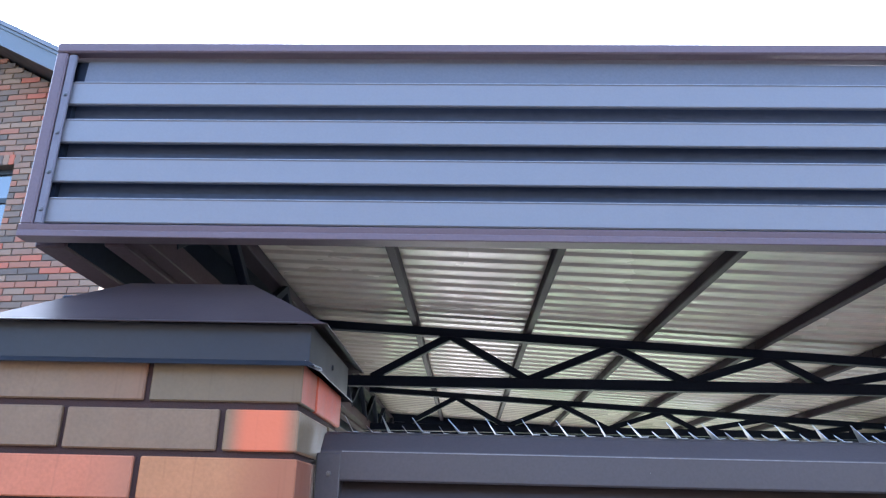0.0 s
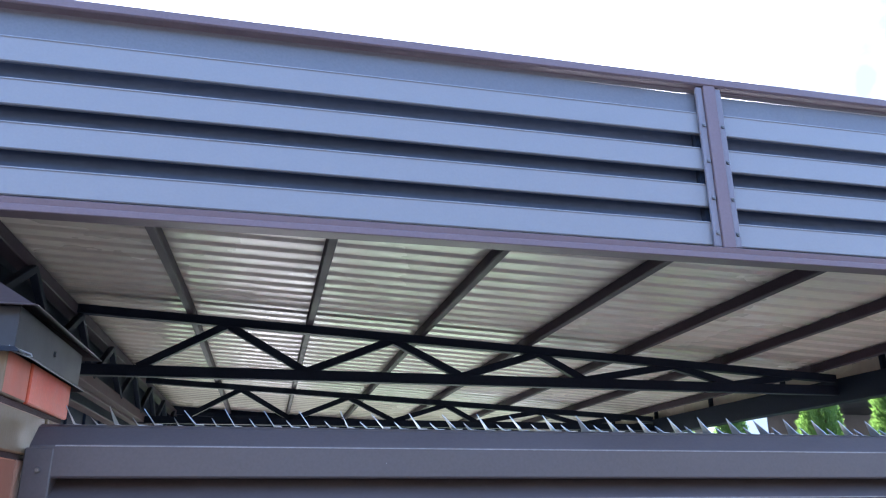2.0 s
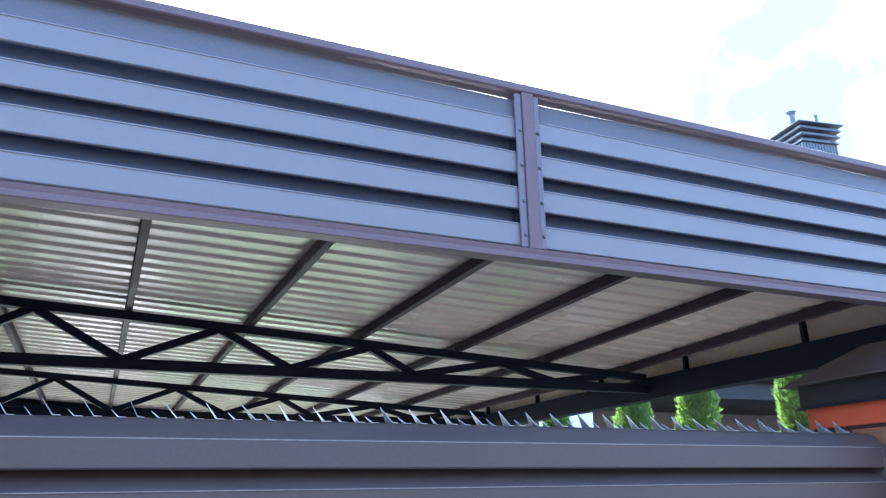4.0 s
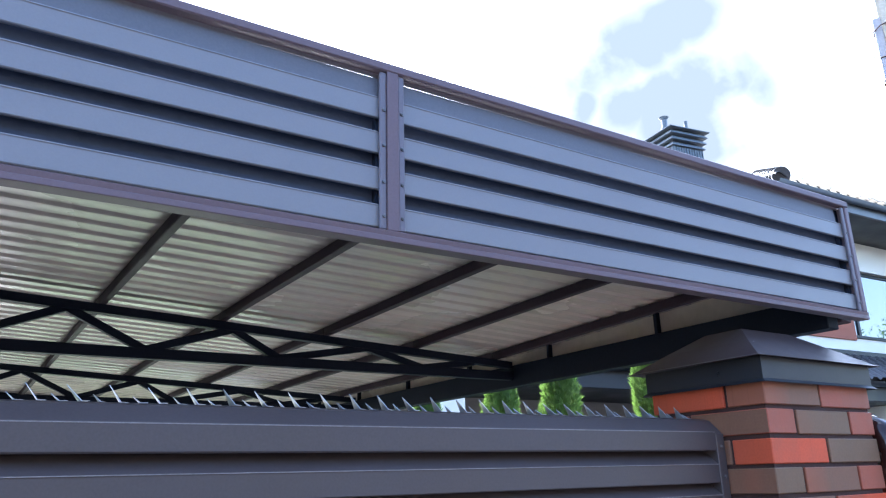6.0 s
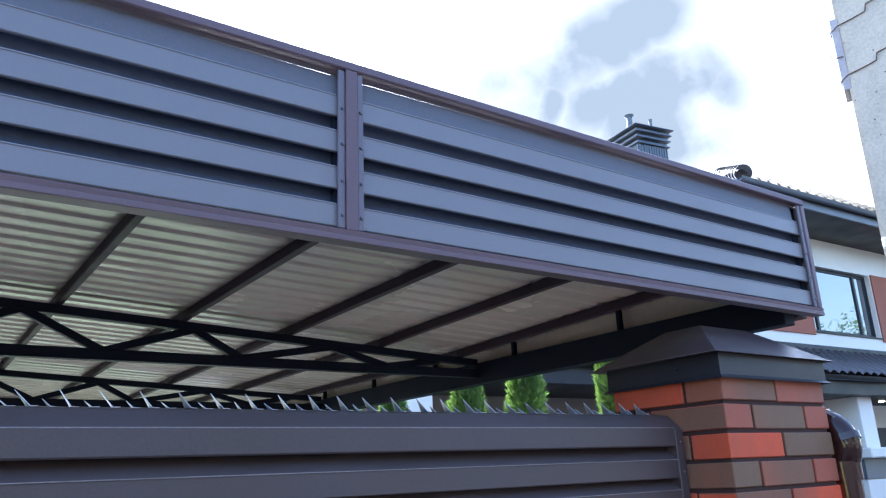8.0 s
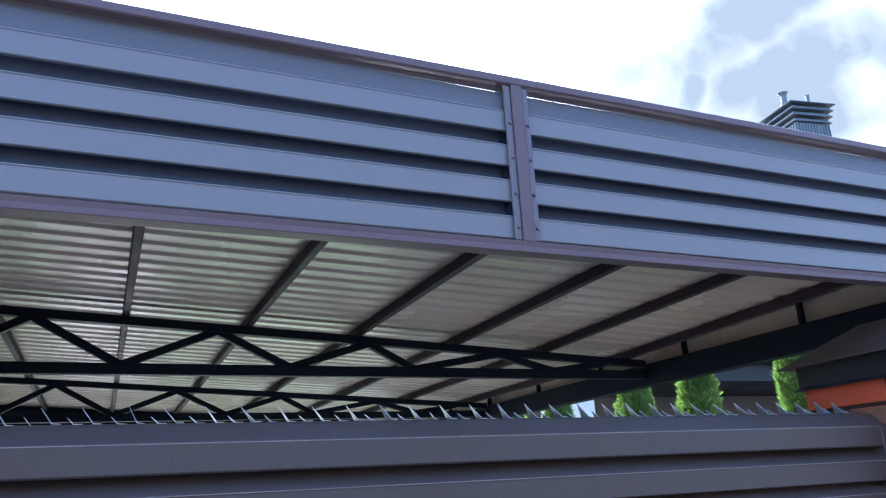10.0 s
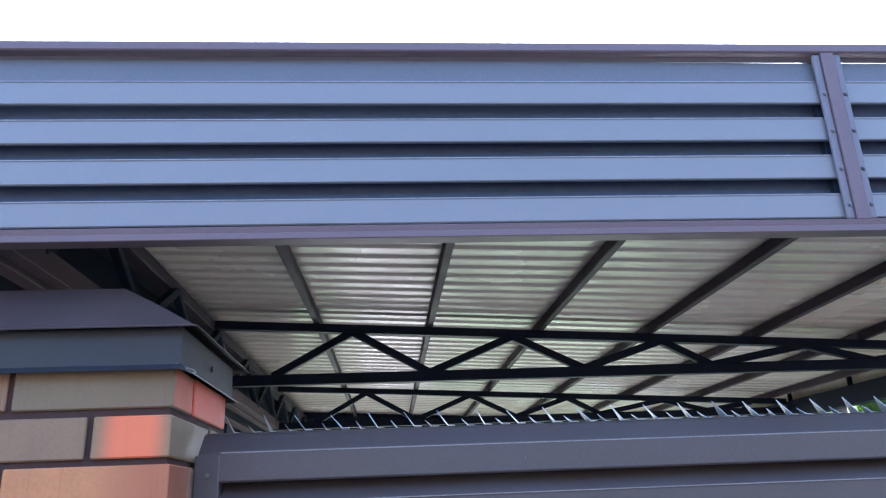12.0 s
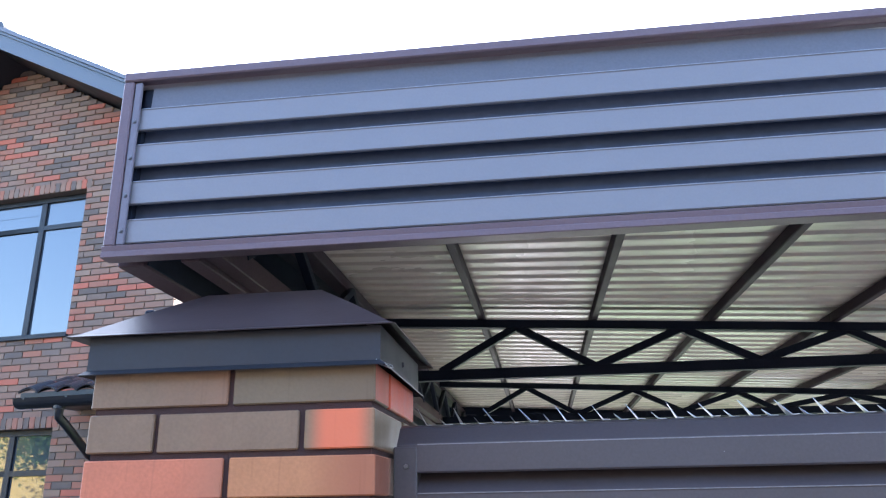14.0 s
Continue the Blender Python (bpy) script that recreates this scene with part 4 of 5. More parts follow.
def tube(points, r, mat, parent, name="pipe", label="", segs=14):
    cu = bpy.data.curves.new(name, "CURVE")
    cu.dimensions, cu.bevel_depth, cu.bevel_resolution, cu.use_fill_caps = "3D", r, 4, True
    sp = cu.splines.new("POLY")
    sp.points.add(len(points) - 1)
    for q, p in zip(sp.points, points):
        q.co = (*p, 1)
    ob = bpy.data.objects.new(name, cu)
    me = bpy.data.meshes.new_from_object(ob)
    me.materials.clear()
    me.materials.append(mat)
    for f in me.polygons:
        f.use_smooth = len(f.vertices) <= 4
    bpy.data.objects.remove(ob)
    return part(name, me, None, parent, label)


M_BLACK = material("black_lacquer", (0.008, 0.009, 0.012), 0.35, vary=0.2, grain=60, stain=2, bump=0.04, spec=0.35)
M_BLACKTILE = material("black_tile", (0.020, 0.020, 0.024), 0.28, vary=0.2, grain=60, stain=2, bump=0.05)
porch = part("porch_roof", wave_roof(0.27, 2.6, -0.82, -0.01, 2.885, 3.15, HM, 0.23, 0.05, 3, 0.016), M_BLACKTILE, house, "small roof of dark pressed metal tiles")
part("gutter", half_gutter(0.33, 2.6, -0.82, 2.805, HM, 0.09), M_BLACK, porch, "black half-round gutter")
b = prism(B(), [(-0.82 + 0.093 * math.cos(a), 2.812 + 0.095 * math.sin(a)) for a in [math.pi + math.pi * i / 10 for i in range(11)]], "x", 0.312, 0.332)
bmesh.ops.transform(b, matrix=HM, verts=b.verts)
part("gutter_end", b, M_BLACK, porch)
b = B()
box(b, 0.29, 2.6, -0.80, -0.01, 2.79, 2.882, 0.004, HM)
part("soffit", b, M_BLACK, porch)
tube([HM @ Vector(p) for p in ((0.80, -0.82, 2.78), (0.80, -0.82, 2.66), (0.79, -0.80, 2.625), (0.78, -0.70, 2.575), (0.70, -0.20, 2.30), (0.70, -0.12, 2.26), (0.70, -0.10, 2.20), (0.70, -0.10, 0.1))], 0.042, M_BLACK, porch, "downpipe", "black downpipe with a slanting offset")
tube([HM @ Vector(p) for p in ((0.80, -0.82, 2.77), (0.80, -0.82, 2.70))], 0.056, M_BLACK, porch, "outlet")

# ---- right house ----
RA = math.atan2(-0.04, 1.0)
RM = Matrix.Translation((15.4, 6.5, 0)) @ Matrix.Rotation(RA, 4, "Z")
rh = thing("white_house", (15.4, 6.5, 0), "white rendered house with dark tiled roofs and grey eaves", "house")
# front wall with a window opening
WO = (-0.32, 2.10, 4.20, 5.58)
for w0, w1, d0, d1, h0, h1 in ((-3.4, WO[0], 0, 0.35, 0, 6.17), (WO[1], 9, 0, 0.35, 0, 6.17), (WO[0] + 0.001, WO[1] - 0.001, 0.001, 0.349, 0, WO[2]), (WO[0] + 0.001, WO[1] - 0.001, 0.001, 0.349, WO[3], 6.169),
                               (-3.4, -3.05, 0.351, 8, 0, 6.168), (8.65, 9, 0.351, 8, 0, 6.168), (-3.05, 8.65, 7.6, 8, 0, 6.167)):
    part("wall", box(B(), w0, w1, d0, d1, h0, h1, 0, RM), M_WHITE, rh, "white rendered wall")
b = B()
box(b, -3.0, 8.6, 2.0, 2.1, 0, 6.1, 0, RM)
part("inner_wall", b, M_GREYWALL, rh)
window("window", WO[0] + 0.003, WO[1] - 0.003, WO[2] + 0.003, WO[3] - 0.003, [0.02, 1.62], [], rh, RM, 0.10, glass=M_GLASS_COATED)
for s0, s1 in ((-2.0, WO[0] - 0.04), (WO[1] + 0.03, 4.6)):
    b = B()
    box(b, s0, s1, -0.035, -0.002, 4.12, 5.60, 0.005, RM)
    part("facade_panel", b, M_TERRA, rh, "terracotta cladding panel beside the window")
# upper eaves
EX0, EX1, EY = -3.72, 9.6, -1.1
b = B()
box(b, EX0 + 0.05, EX1, EY + 0.05, 0.30, 6.172, 6.22, 0, RM)
box(b, EX0 + 0.05, -3.1, 0.30, 9.0, 6.172, 6.22, 0, RM)
part("soffit", b, M_DARKTRIM, rh, "dark boarded soffit")
b = B()
box(b, EX0, EX1, EY, EY + 0.05, 6.17, 6.41, 0.006, RM)
box(b, EX0, EX0 + 0.05, EY + 0.05, 9.0, 6.17, 6.41, 0.006, RM)
part("fascia_board", b, M_ROOFTRIM, rh)
part("gutter", half_gutter(EX0 - 0.05, EX1, EY - 0.075, 6.39, RM, 0.07), M_GUTTER, rh, "grey half-round gutter")
part("roof", wave_roof(EX0 - 0.04, EX1, EY - 0.06, 4.0, 6.505, 9.0, RM, 0.30, 0.065, 14, hip=1.0), M_TILE, rh, "dark interlocking tile roof")
hip0, hip1 = RM @ Vector((EX0 + 0.22, EY, 6.55)), RM @ Vector((EX0 + 1.82, EY + 1.6, 7.40))
hip_parts = 9
for i in range(hip_parts):
    a, c = hip0.lerp(hip1, i / hip_parts), hip0.lerp(hip1, (i + 1.25) / hip_parts)
    q = (c - a).to_track_quat("Z", "Y").to_matrix().to_4x4()
    q.translation = (a + c) / 2
    b = B()
    bmesh.ops.create_cone(b, cap_ends=True, segments=14, radius1=0.150, radius2=0.118, depth=(c - a).length, matrix=q)
    part("hip_tile", b, M_TILE, rh, "rounded dark hip tile" if i == 0 else "")
ML = RM @ Matrix.Translation((EX0, EY, 0)) @ Matrix.Rotation(radians(90), 4, "Z") @ Matrix.Diagonal((1, -1, 1, 1))
part("roof", wave_roof(-0.04, 9.0, -0.06, 2.6, 6.47, 7.80, ML, 0.30, 0.05, 9, step=0.035, hip=1.0), M_TILE, rh)

# porch roof along the front
PX0, PX1 = -10.6, 7.0
part("porch_roof", wave_roof(PX0, PX1, -1.5, -0.01, 3.09, 3.74, RM, 0.24, 0.060, 4, step=0.095), M_TILE, rh, "low porch roof of dark wavy tiles")
b = B()
box(b, PX0, PX1, -0.09, 0.0 - 0.002, 3.79, 3.90, 0.004, RM)
box(b, PX0, PX1, -1.45, -1.40, 2.77, 3.08, 0.006, RM)
part("fascia_board", b, M_DARKTRIM, rh)
b = B()
box(b, PX0, PX1, -1.40, -0.002, 2.77, 2.81, 0, RM)
part("soffit", b, M_DARKTRIM, rh)
part("gutter", half_gutter(PX0 - 0.05, PX1, -1.53, 3.05, RM, 0.07), M_BLACK, rh, "black half-round gutter")
for s in (-1.35, 3.6):
    b = B()
    box(b, s - 0.24, s + 0.20, -1.25, -0.40, 1.921, 2.77, 0.01, RM)
    part("column", b, M_WHITE, rh, "square white porch column")
b = B()
box(b, -2.2, 6.5, -1.65, -0.38, 1.76, 1.92, 0.02, RM)
box(b, -2.05, 6.4, -1.42, -0.8, 0, 1.44, 0.01, RM)
part("parapet", b, M_WHITE, rh, "white rendered parapet with a coping")
# The coping's shadow, modelled as a dark box.
part("coping_shadow", box(B(), -2.08, 6.42, -1.44, -0.78, 1.441, 1.759, 0.005, RM), M_GUTTER, rh, "dark grey band set in for the shadow under the coping")
part("doorway", box(B(), 0.45, 2.6, -0.03, -0.002, 0.1, 2.33, 0.004, RM), M_DARKTRIM, rh, "dark framed doorway in the shade of the porch")
b = B()
bmesh.ops.create_uvsphere(b, u_segments=14, v_segments=8, radius=0.09, matrix=RM @ Matrix.Translation((0.13, -0.75, 2.768)) @ Matrix.Diagonal((0.62, 0.62, 0.25, 1)))
lamp_m = bpy.data.materials.new("soffit_lamp")
lamp_m.use_nodes = True
lamp_m.node_tree.nodes["Principled BSDF"].inputs["Emission Color"].default_value = (1.0, 0.82, 0.5, 1)
lamp_m.node_tree.nodes["Principled BSDF"].inputs["Emission Strength"].default_value = 3.0
part("soffit_lamp", b, lamp_m, rh, "small round warm soffit light")
# low wing behind the hedge
b = B()
box(b, -10.4, -3.41, -0.05, 6.0, 0, 3.0, 0, RM)
part("wing_wall", b, M_GREYWALL, rh, "grey-brown wall of the low wing in shade")
# chimney
CH = Matrix.Translation((11.83, 7.62, 0.70)) @ Matrix.Rotation(radians(-9), 4, "Z") @ Matrix.Diagonal((0.69, 0.69, 1, 1))
ch = thing("chimney", (11.80, 7.55, 3.2), "grey metal-clad chimney with a louvred cap and pipes", "chimney")
b = B()
box(b, -0.52, 0.52, -0.52, 0.52, 2.6, 7.02, 0.01, CH)
for i in range(12):
    f = -0.5 + i / 11
    for sx, sy in ((f, -0.53), (f, 0.53), (-0.53, f), (0.53, f)):
        box(b, sx - 0.012, sx + 0.012, sy - 0.012, sy + 0.012, 2.6, 7.01, 0, CH)
part("stack", b, M_CHIM, ch, "standing-seam grey metal cladding")
for i in range(3):
    b = B()
    z = 7.03 + i * 0.115
    w0 = 0.585 + 0.03 * i
    rings = [[b.verts.new(CH @ Vector((sx * w, sy * w, zz))) for sx, sy in ((-1, -1), (1, -1), (1, 1), (-1, 1))] for w, zz in ((w0, z), (w0, z + 0.012), (w0 - 0.085, z + 0.085))]
    for r0, r1 in zip(rings, rings[1:]):
        for k in range(4):
            b.faces.new((r0[k], r0[(k + 1) % 4], r1[(k + 1) % 4], r1[k]))
    b.faces.new(rings[-1])
    b.faces.new(rings[0][::-1])
    part("louvre", b, M_CHIM, ch)
b = B()
rings = [[b.verts.new(CH @ Vector((sx * w, sy * w, zz))) for sx, sy in ((-1, -1), (1, -1), (1, 1), (-1, 1))] for w, zz in ((0.70, 7.37), (0.70, 7.385), (0.05, 7.50))]
for r0, r1 in zip(rings, rings[1:]):
    for k in range(4):
        b.faces.new((r0[k], r0[(k + 1) % 4], r1[(k + 1) % 4], r1[k]))
b.faces.new(rings[0][::-1])
b.faces.new(rings[-1])
part("cap", b, M_CHIM, ch, "thin overhanging metal cap")
for px, py, r, h, lip in ((11.715, 7.695, 0.058, 8.53, 0.098), (11.985, 7.405, 0.033, 8.385, 0.040)):
    b = B()
    bmesh.ops.create_cone(b, cap_ends=True, segments=14, radius1=r, radius2=r, depth=0.6, matrix=Matrix.Translation((px, py, h - 0.3)))
    bmesh.ops.create_cone(b, cap_ends=True, segments=14, radius1=r, radius2=lip, depth=0.06, matrix=Matrix.Translation((px, py, h - 0.02)))
    bmesh.ops.create_cone(b, cap_ends=True, segments=14, radius1=r * 1.25, radius2=r * 1.25, depth=0.05, matrix=Matrix.Translation((px, py, h - 0.24)))
    part("flue", b, M_CHIM, ch, "pale flue pipe")

# ---- garden behind the carport ----
M_GRASS = material("lawn_grass", (0.085, 0.135, 0.035), 0.9, vary=0.35, grain=30, stain=0.5, bump=0.6)
b = B()
box(b, -3.5, 5.1, 6.2, 24, 0.004, 0.03)
setting("lawn", b, M_GRASS, "mown green lawn behind the carport", "lawn")
# Assumed path: pale slabs that give the sheet its bright reflected streaks.
M_PATH = material("path_concrete", (0.42, 0.37, 0.32), 0.9, vary=0.15, grain=20, stain=0.8, bump=0.3)
b = B()
for i in range(14):
    box(b, -0.55, 0.85, 6.3 + i * 1.2, 7.47 + i * 1.2, 0.034, 0.055, 0.006)
setting("assumed_path", b, M_PATH, "assumed pale slab path, there for the sheet to reflect", "path")
# Added board: hides the bright sky past the rear of the roof.
b = B()
beam(b, (FX0 - 0.06, YB + 0.06, 2.46), (FX1 - 0.005, YB + 0.06, 2.46), 0.03, 0.38, 0.003)
part("rear_sky_block", b, M_STEEL, carport, "added dark board hiding the bright sky behind the roof")
b = B()
box(b, 4.72, 5.25, 5.6, 5.85, 0, 2.85, 0.01)
setting("wall_garden", b, M_WHITE, "white rendered garden wall behind the hedge", "wall")

# ---- downpipe beside the pillar ----
dp = thing("downpipe", (2.916, 0.008, 0), "glossy brown plastic downpipe with elbows beside the pillar", "downpipe")
def arc(a, b, c, n=7):
    """A smooth bend from a to c, drawn towards b."""
    a, b, c = Vector(a), Vector(b), Vector(c)
    return [a * (1 - k / n) ** 2 + b * 2 * (k / n) * (1 - k / n) + c * (k / n) ** 2 for k in range(n + 1)]


PX = 2.916
tube([(PX, 0.36, 1.945), (PX, 0.10, 1.893), (PX, 0.065, 1.886)], 0.041, M_PIPE, dp, "inlet", "short brown inlet pipe")
tube([(PX, 0.075, 1.889), (PX, 0.045, 1.881)], 0.048, M_PIPE, dp, "collar")
tube(arc((PX, 0.055, 1.884), (PX, 0.010, 1.872), (PX, -0.008, 1.830)), 0.043, M_PIPE, dp, "elbow", "glossy curved elbow")
tube([(PX, -0.005, 1.838), (PX, -0.011, 1.818)], 0.0490, M_PIPE, dp, "collar")
tube(arc((PX, -0.009, 1.825), (PX, -0.016, 1.795), (PX, 0.008, 1.755)), 0.043, M_PIPE, dp, "elbow", "glossy curved elbow")
tube([(PX, 0.008, 1.762), (PX, 0.008, 1.708)], 0.0490, M_PIPE, dp, "socket")
tube([(PX, 0.008, 1.73), (PX, 0.008, 0.1)], 0.042, M_PIPE, dp, "pipe")

# ---- concrete pole ----
pole = thing("concrete_pole", (5.72, 0.72, 0), "weathered pale concrete utility pole with wire ties", "pole")
PM = Matrix.Translation((5.68, 0.84, 0)) @ Matrix.Rotation(radians(-67), 4, "Z")
b = B()
lo = [b.verts.new(PM @ Vector((px, sy * 0.16, 0))) for px, sy in ((-0.115, -1), (0.30, -1), (0.30, 1), (-0.115, 1))]
hi = [b.verts.new(PM @ Vector((px, sy * 0.125, 9.0))) for px, sy in ((-0.055, -1), (0.24, -1), (0.24, 1), (-0.055, 1))]
for k in range(4):
    b.faces.new((lo[k], lo[(k + 1) % 4], hi[(k + 1) % 4], hi[k]))
b.faces.new(hi)
b.faces.new(lo[::-1])
bmesh.ops.bevel(b, geom=list(b.edges), offset=0.02, segments=2, affect="EDGES")
part("shaft", b, M_CONCRETE, pole, "tapered concrete shaft with pitted faces")

b = B()
box(b, -0.123, -0.070, -0.125, 0.10, 4.17, 4.72, 0.004, PM)
part("side_plate", b, M_PLATE, pole, "flat concrete plate strapped to the shaft")
for zt, dz in ((4.62, 0.17), (4.24, 0.17)):
    pts = []
    for k, (px, py) in enumerate(((-0.128, -0.05), (-0.128, -0.130), (-0.080, -0.150), (0.02, -0.151), (0.10, -0.152), (0.112, -0.152), (0.20, -0.152), (0.285, -0.150), (0.287, 0.05))):
        pts.append(PM @ Vector((px, py, zt + dz * (max(k - 1, 0) / 7) + (0.03 if k >= 5 else 0))))
    tube(pts, 0.0045, M_WIRE, pole, "tie_wire", "rusty tie wire wound round the shaft")
tube([PM @ Vector(p) for p in ((-0.085, -0.128, 4.42), (-0.126, -0.128, 4.416), (-0.148, -0.10, 4.432), (-0.162, -0.10, 4.465))], 0.004, M_WIRE, pole, "hook", "short rusty hook")
b = B()
box(b, -0.096, 0.280, -0.155, 0.155, 3.03, 3.11, 0.012, PM)
part("clamp", b, M_WHITE, pole, "pale clamp band round the shaft")

# ---- house across the street, seen only in panes ----
yh = thing("yellow_house", (-27, -9, 0), "yellow rendered house with a dark roof across the street", "house")
M_YELLOW = material("yellow_render", (0.70, 0.50, 0.16), 0.85, vary=0.06, grain=20, stain=0.8, bump=0.2)
YM = Matrix.Translation((-27, -9, 0)) @ Matrix.Rotation(radians(-52), 4, "Z")
b = B()
box(b, -4, 4, -4, 4, 0, 5.0, 0, YM)
part("wall", b, M_YELLOW, yh)
b = prism(B(), [(-4.6, 4.9), (4.6, 4.9), (0, 7.6)], "y", -4.6, 4.6)
bmesh.ops.transform(b, matrix=YM, verts=b.verts)
part("roof", b, M_TILE, yh)

# ---- the other side of the street, assumed to screen low sky light ----


def plain_house(x, y, w, d, h, turn, mat, label):
    hs = thing("street_screen_house", (x, y, 0), label, "house", "houses across the street")
    m = Matrix.Translation((x, y, 0)) @ Matrix.Rotation(radians(turn), 4, "Z")
    b = B()
    box(b, -w / 2, w / 2, -d / 2, d / 2, 0, h, 0, m)
    part("wall", b, mat, hs)
    b = prism(B(), [(-d / 2 - 0.5, h - 0.1), (d / 2 + 0.5, h - 0.1), (0, h + d * 0.33)], "x", -w / 2 - 0.4, w / 2 + 0.4)
    bmesh.ops.transform(b, matrix=m, verts=b.verts)
    part("roof", b, M_TILE, hs)
    for i in range(int(w // 2.6)):
        b = B()
        sx = -w / 2 + 1.3 + i * 2.6
        box(b, sx - 0.6, sx + 0.6, d / 2, d / 2 + 0.03, 1.0, 2.4, 0, m)
        part("window", b, M_GLASS, hs)
    return hs


# Dark walls, so that little light bounces back at the gate.
M_BROWNWALL = material("brown_render", (0.15, 0.115, 0.09), 0.9, vary=0.08, grain=20, stain=0.8, bump=0.2)
plain_house(-4.0, -15.5, 11, 8, 5.2, 2, M_BROWNWALL, "assumed brown house across the street, screening the low sky")
plain_house(10.5, -16.0, 11, 8, 5.6, -3, M_GREYWALL, "assumed grey tiled house across the street, screening the low sky")
plain_house(25.5, -17.0, 10, 8, 5.0, 4, M_BROWNWALL, "assumed brown house across the street, screening the low sky")

# ---- trees across the street: some mirrored in panes, some added as a screen ----


def broadleaf(x, y, h, seed, leaves=2600):
    r = random.Random(seed)
    t = thing("broadleaf_tree", (x, y, 0), "leafy green tree set across the road, outside the view", "tree", "street trees")
    b = B()
    bmesh.ops.create_cone(b, cap_ends=True, segments=9, radius1=0.16, radius2=0.06, depth=h * 0.6, matrix=Matrix.Translation((x, y, h * 0.3)))
    tips = []
    for i in range(7):
        a, e = i * 0.9, r.uniform(0.6, 1.2)
        p = Vector((x, y, h * r.uniform(0.35, 0.58)))
        q = p + Vector((math.cos(a) * math.cos(e), math.sin(a) * math.cos(e), math.sin(e))) * h * 0.3
        beam(b, p, q, 0.07, 0.07, 0.01)
        tips.append(q)
    part("trunk", b, M_BARK, t)
    verts, faces = [], []
    for i in range(leaves):
        c = r.choice(tips) + Vector((r.gauss(0, 1), r.gauss(0, 1), r.gauss(0, 0.8))) * h * 0.11
        u, v = Vector((r.gauss(0, 1), r.gauss(0, 1), r.gauss(0, 1))).normalized() * 0.10, Vector((r.gauss(0, 1), r.gauss(0, 1), r.gauss(0, 1))).normalized() * 0.07
        n0 = len(verts)
        verts += [tuple(c - u), tuple(c + v), tuple(c + u), tuple(c - v)]
        faces.append((n0, n0 + 1, n0 + 2, n0 + 3))
    me = bpy.data.meshes.new("crown")
    me.from_pydata(verts, [], faces)
    me.materials.append(M_LEAF)
    part("crown", me, None, t)
    return t


broadleaf(-19.5, -6.6, 6.0, 11, 6500)
broadleaf(-12.0, -12.0, 7.0, 12)
# The next two form an assumed tree line that cuts low sky light.
broadleaf(3.2, -11.5, 6.0, 15)
broadleaf(18.0, -12.5, 6.5, 16)
broadleaf(24.0, -6.5, 6.5, 13)
broadleaf(38.0, -4.3, 8.8, 14, 6000)

# ---- thuja hedge ----


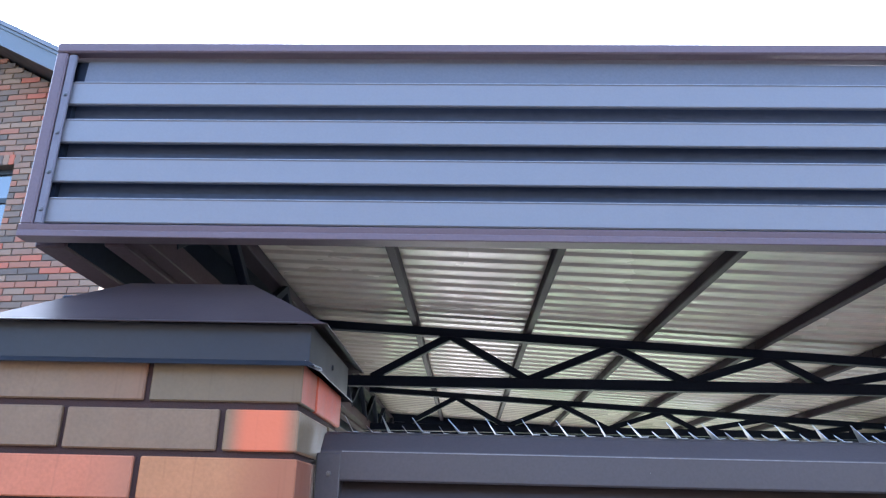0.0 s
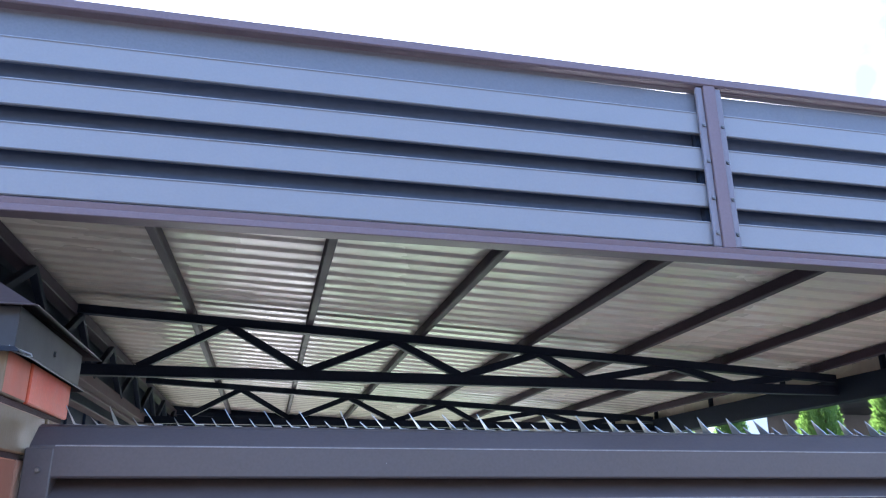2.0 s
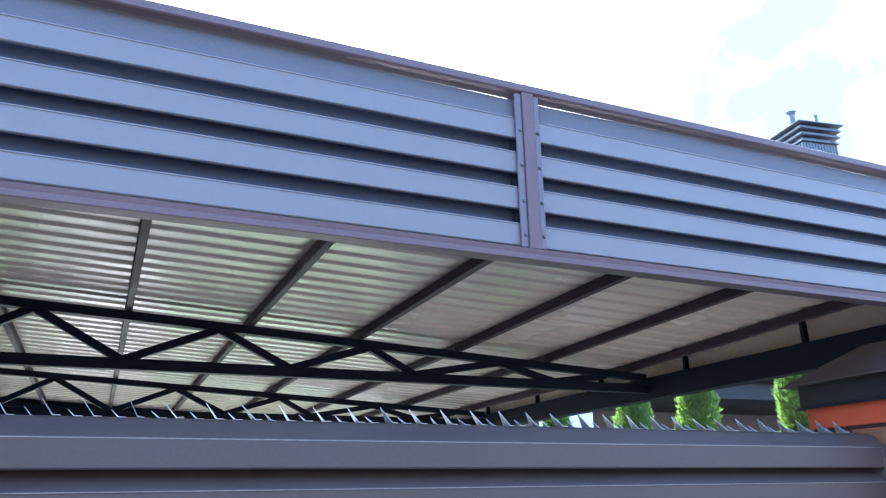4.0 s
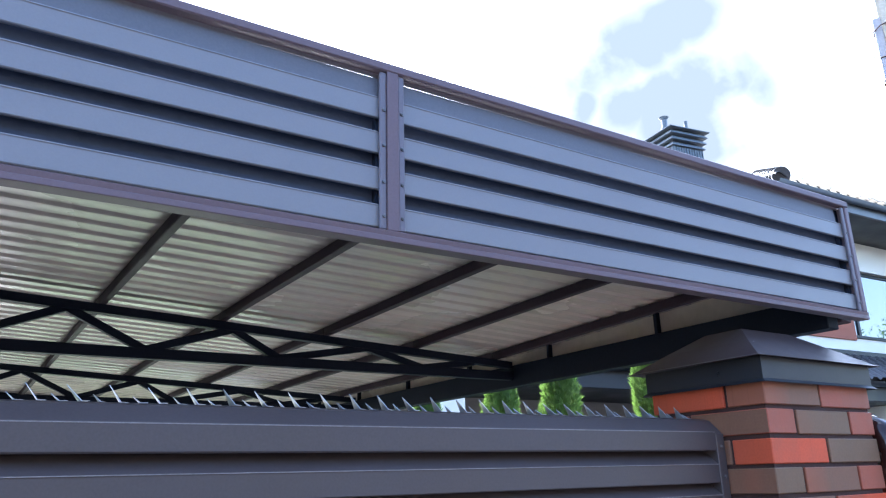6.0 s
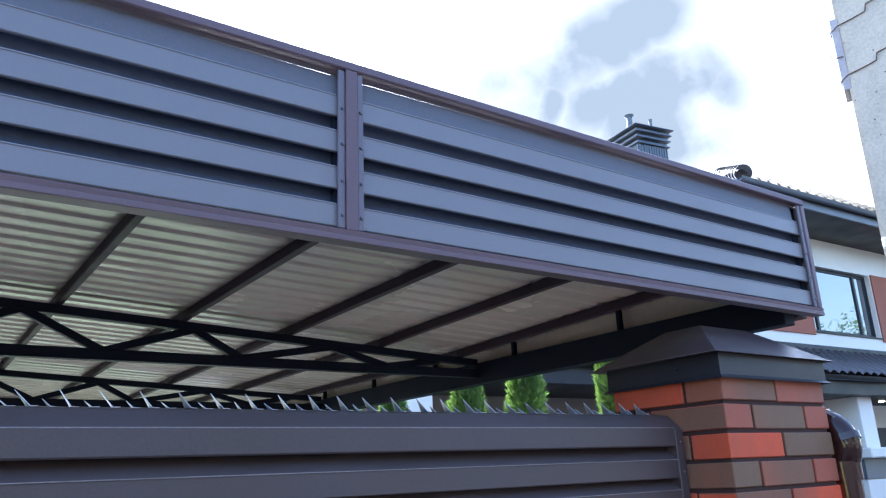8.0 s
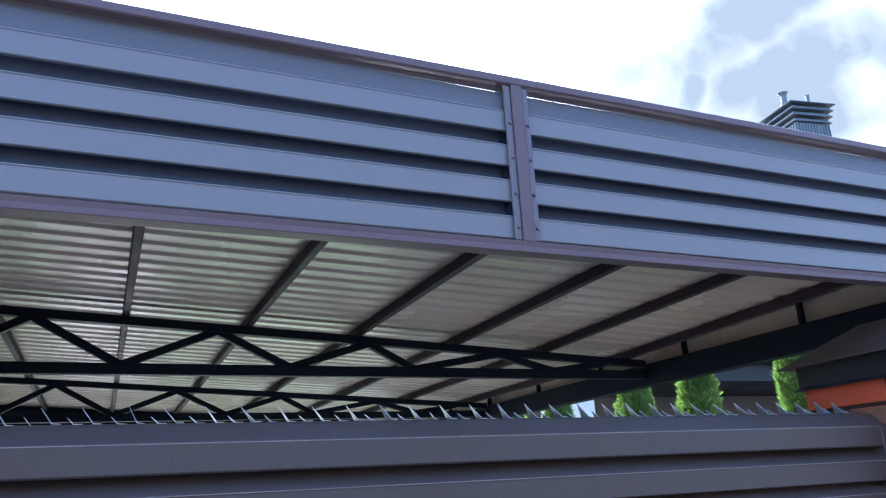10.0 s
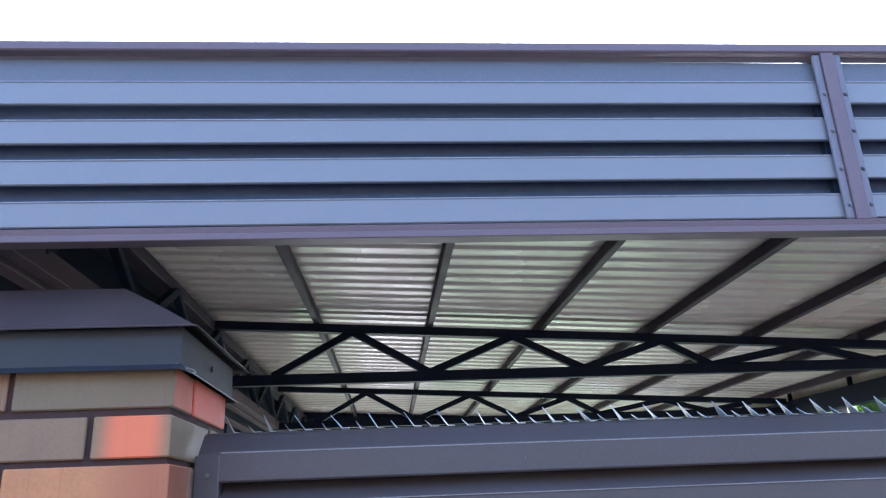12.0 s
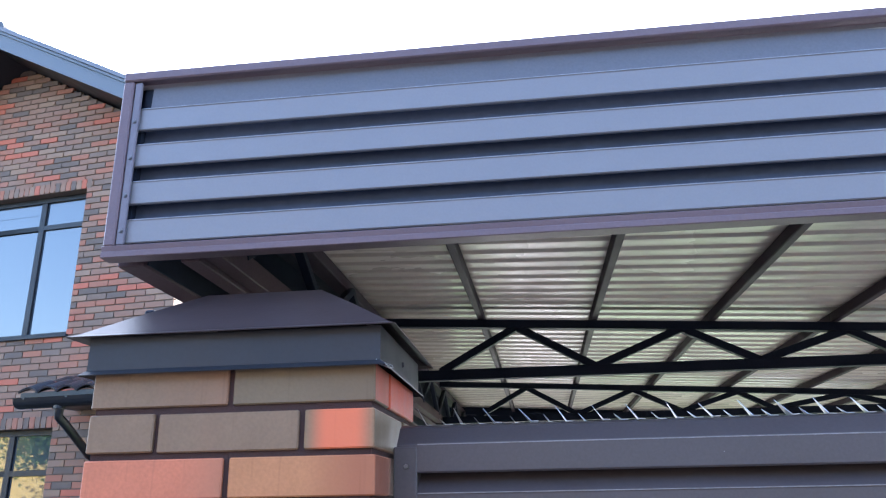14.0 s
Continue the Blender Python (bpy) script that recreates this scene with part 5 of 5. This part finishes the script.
def thuja(x, y, h, rad0, seed):
    """A columnar thuja: a thin trunk, and a crown of upright, fan-shaped sprays with gaps between them."""
    r = random.Random(seed)
    t = thing("thuja_tree", (x, y, 0), "columnar bright green thuja standing beside the carport", "tree", "thuja hedge")
    b = B()
    bmesh.ops.create_cone(b, cap_ends=True, segments=8, radius1=0.03, radius2=0.006, depth=h * 0.95, matrix=Matrix.Translation((x, y, h * 0.475)))
    for i in range(40):
        z = r.uniform(0.2, h * 0.85)
        a = r.uniform(0, 6.283)
        d = Vector((math.cos(a) * rad0 * 0.4, math.sin(a) * rad0 * 0.4, 0.12))
        beam(b, (x, y, z), Vector((x, y, z)) + d, 0.005, 0.005, 0)
    part("trunk", b, M_BARK, t)
    verts, faces = [], []
    for i in range(15000):
        z = r.uniform(1.5, h) if r.random() < 0.85 else r.uniform(0.1, 1.5)
        f = z / h
        rad = rad0 * (0.9 + 0.16 * noise.noise((x * 3 + z * 4.5, y * 7, seed * 1.7))) * (1 - max(0.0, (f - 0.7) / 0.3) ** 1.6 * 0.92)
        a = r.uniform(0, 6.283)
        lump = 0.82 + 0.28 * noise.noise((math.cos(a) * 1.8 + seed, math.sin(a) * 1.8, z * 5))
        d = rad * lump * (1 - r.random() ** 2.2 * 0.7)
        c = Vector((x + d * math.cos(a), y + d * math.sin(a), z))
        up = Vector((math.cos(a) * r.uniform(0.1, 0.65), math.sin(a) * r.uniform(0.1, 0.65), 1)).normalized()
        a2 = a + r.uniform(-1.2, 1.2)
        s = Vector((-math.sin(a2), math.cos(a2), 0))
        L, w = r.uniform(0.018, 0.046), r.uniform(0.0013, 0.0030)
        for k in (-1, 0, 1):
            tip = c + up * L * (1.0 if k == 0 else 0.8) + s * k * L * 0.42
            base = c + up * L * 0.15 * abs(k)
            n0 = len(verts)
            verts += [base - s * w * 0.5, base + s * w * 0.5, (base + tip) / 2 + s * w, tip, (base + tip) / 2 - s * w]
            faces.append((n0, n0 + 1, n0 + 2, n0 + 3, n0 + 4))
    me = bpy.data.meshes.new("crown")
    me.from_pydata([tuple(v) for v in verts], [], faces)
    me.materials.append(M_LEAF)
    part("crown", me, None, t)
    return t


for n, (tx, ty, th, rr) in enumerate(((3.50, 1.40, 2.62, 0.17), (3.5, 2.11, 2.64, 0.205), (3.5, 2.67, 2.58, 0.215), (3.49, 3.55, 2.60, 0.20), (3.6, 4.4, 2.50, 0.20))):
    thuja(tx, ty, th, rr, n)

# ---- small fittings on the pillar hoods ----
tube([(0.004, -0.014, 1.996), (0.020, 0.020, 1.992), (0.024, 0.030, 1.994), (0.022, 0.032, 1.998), (0.016, 0.018, 1.999), (0.003, -0.010, 2.002)], 0.0011, M_SPIKE, cap_a, "wire_clip", "thin bright wire clip at the corner of the hood")
for cap, rx, ry, rz in ((cap_a, 0.0115, 0.20, 2.028), (cap_b, 2.3385, 0.13, 2.030)):
    b = B()
    bmesh.ops.create_cone(b, cap_ends=True, segments=10, radius1=0.006, radius2=0.0045, depth=0.004, matrix=Matrix.Translation((rx, ry, rz)) @ Matrix.Rotation(radians(90 if rx > 0.1 else -90), 4, "Y") @ Matrix.Rotation(math.pi, 4, "X"))
    part("rivet", b, M_SKIRT, cap)
tube([(2.382, 0.080, 2.099), (2.397, 0.066, 2.109), (2.407, 0.057, 2.114), (2.414, 0.050, 2.115)], 0.0006, M_SPIKE, cap_b, "wire_end", "stray bright wire end on the hood")
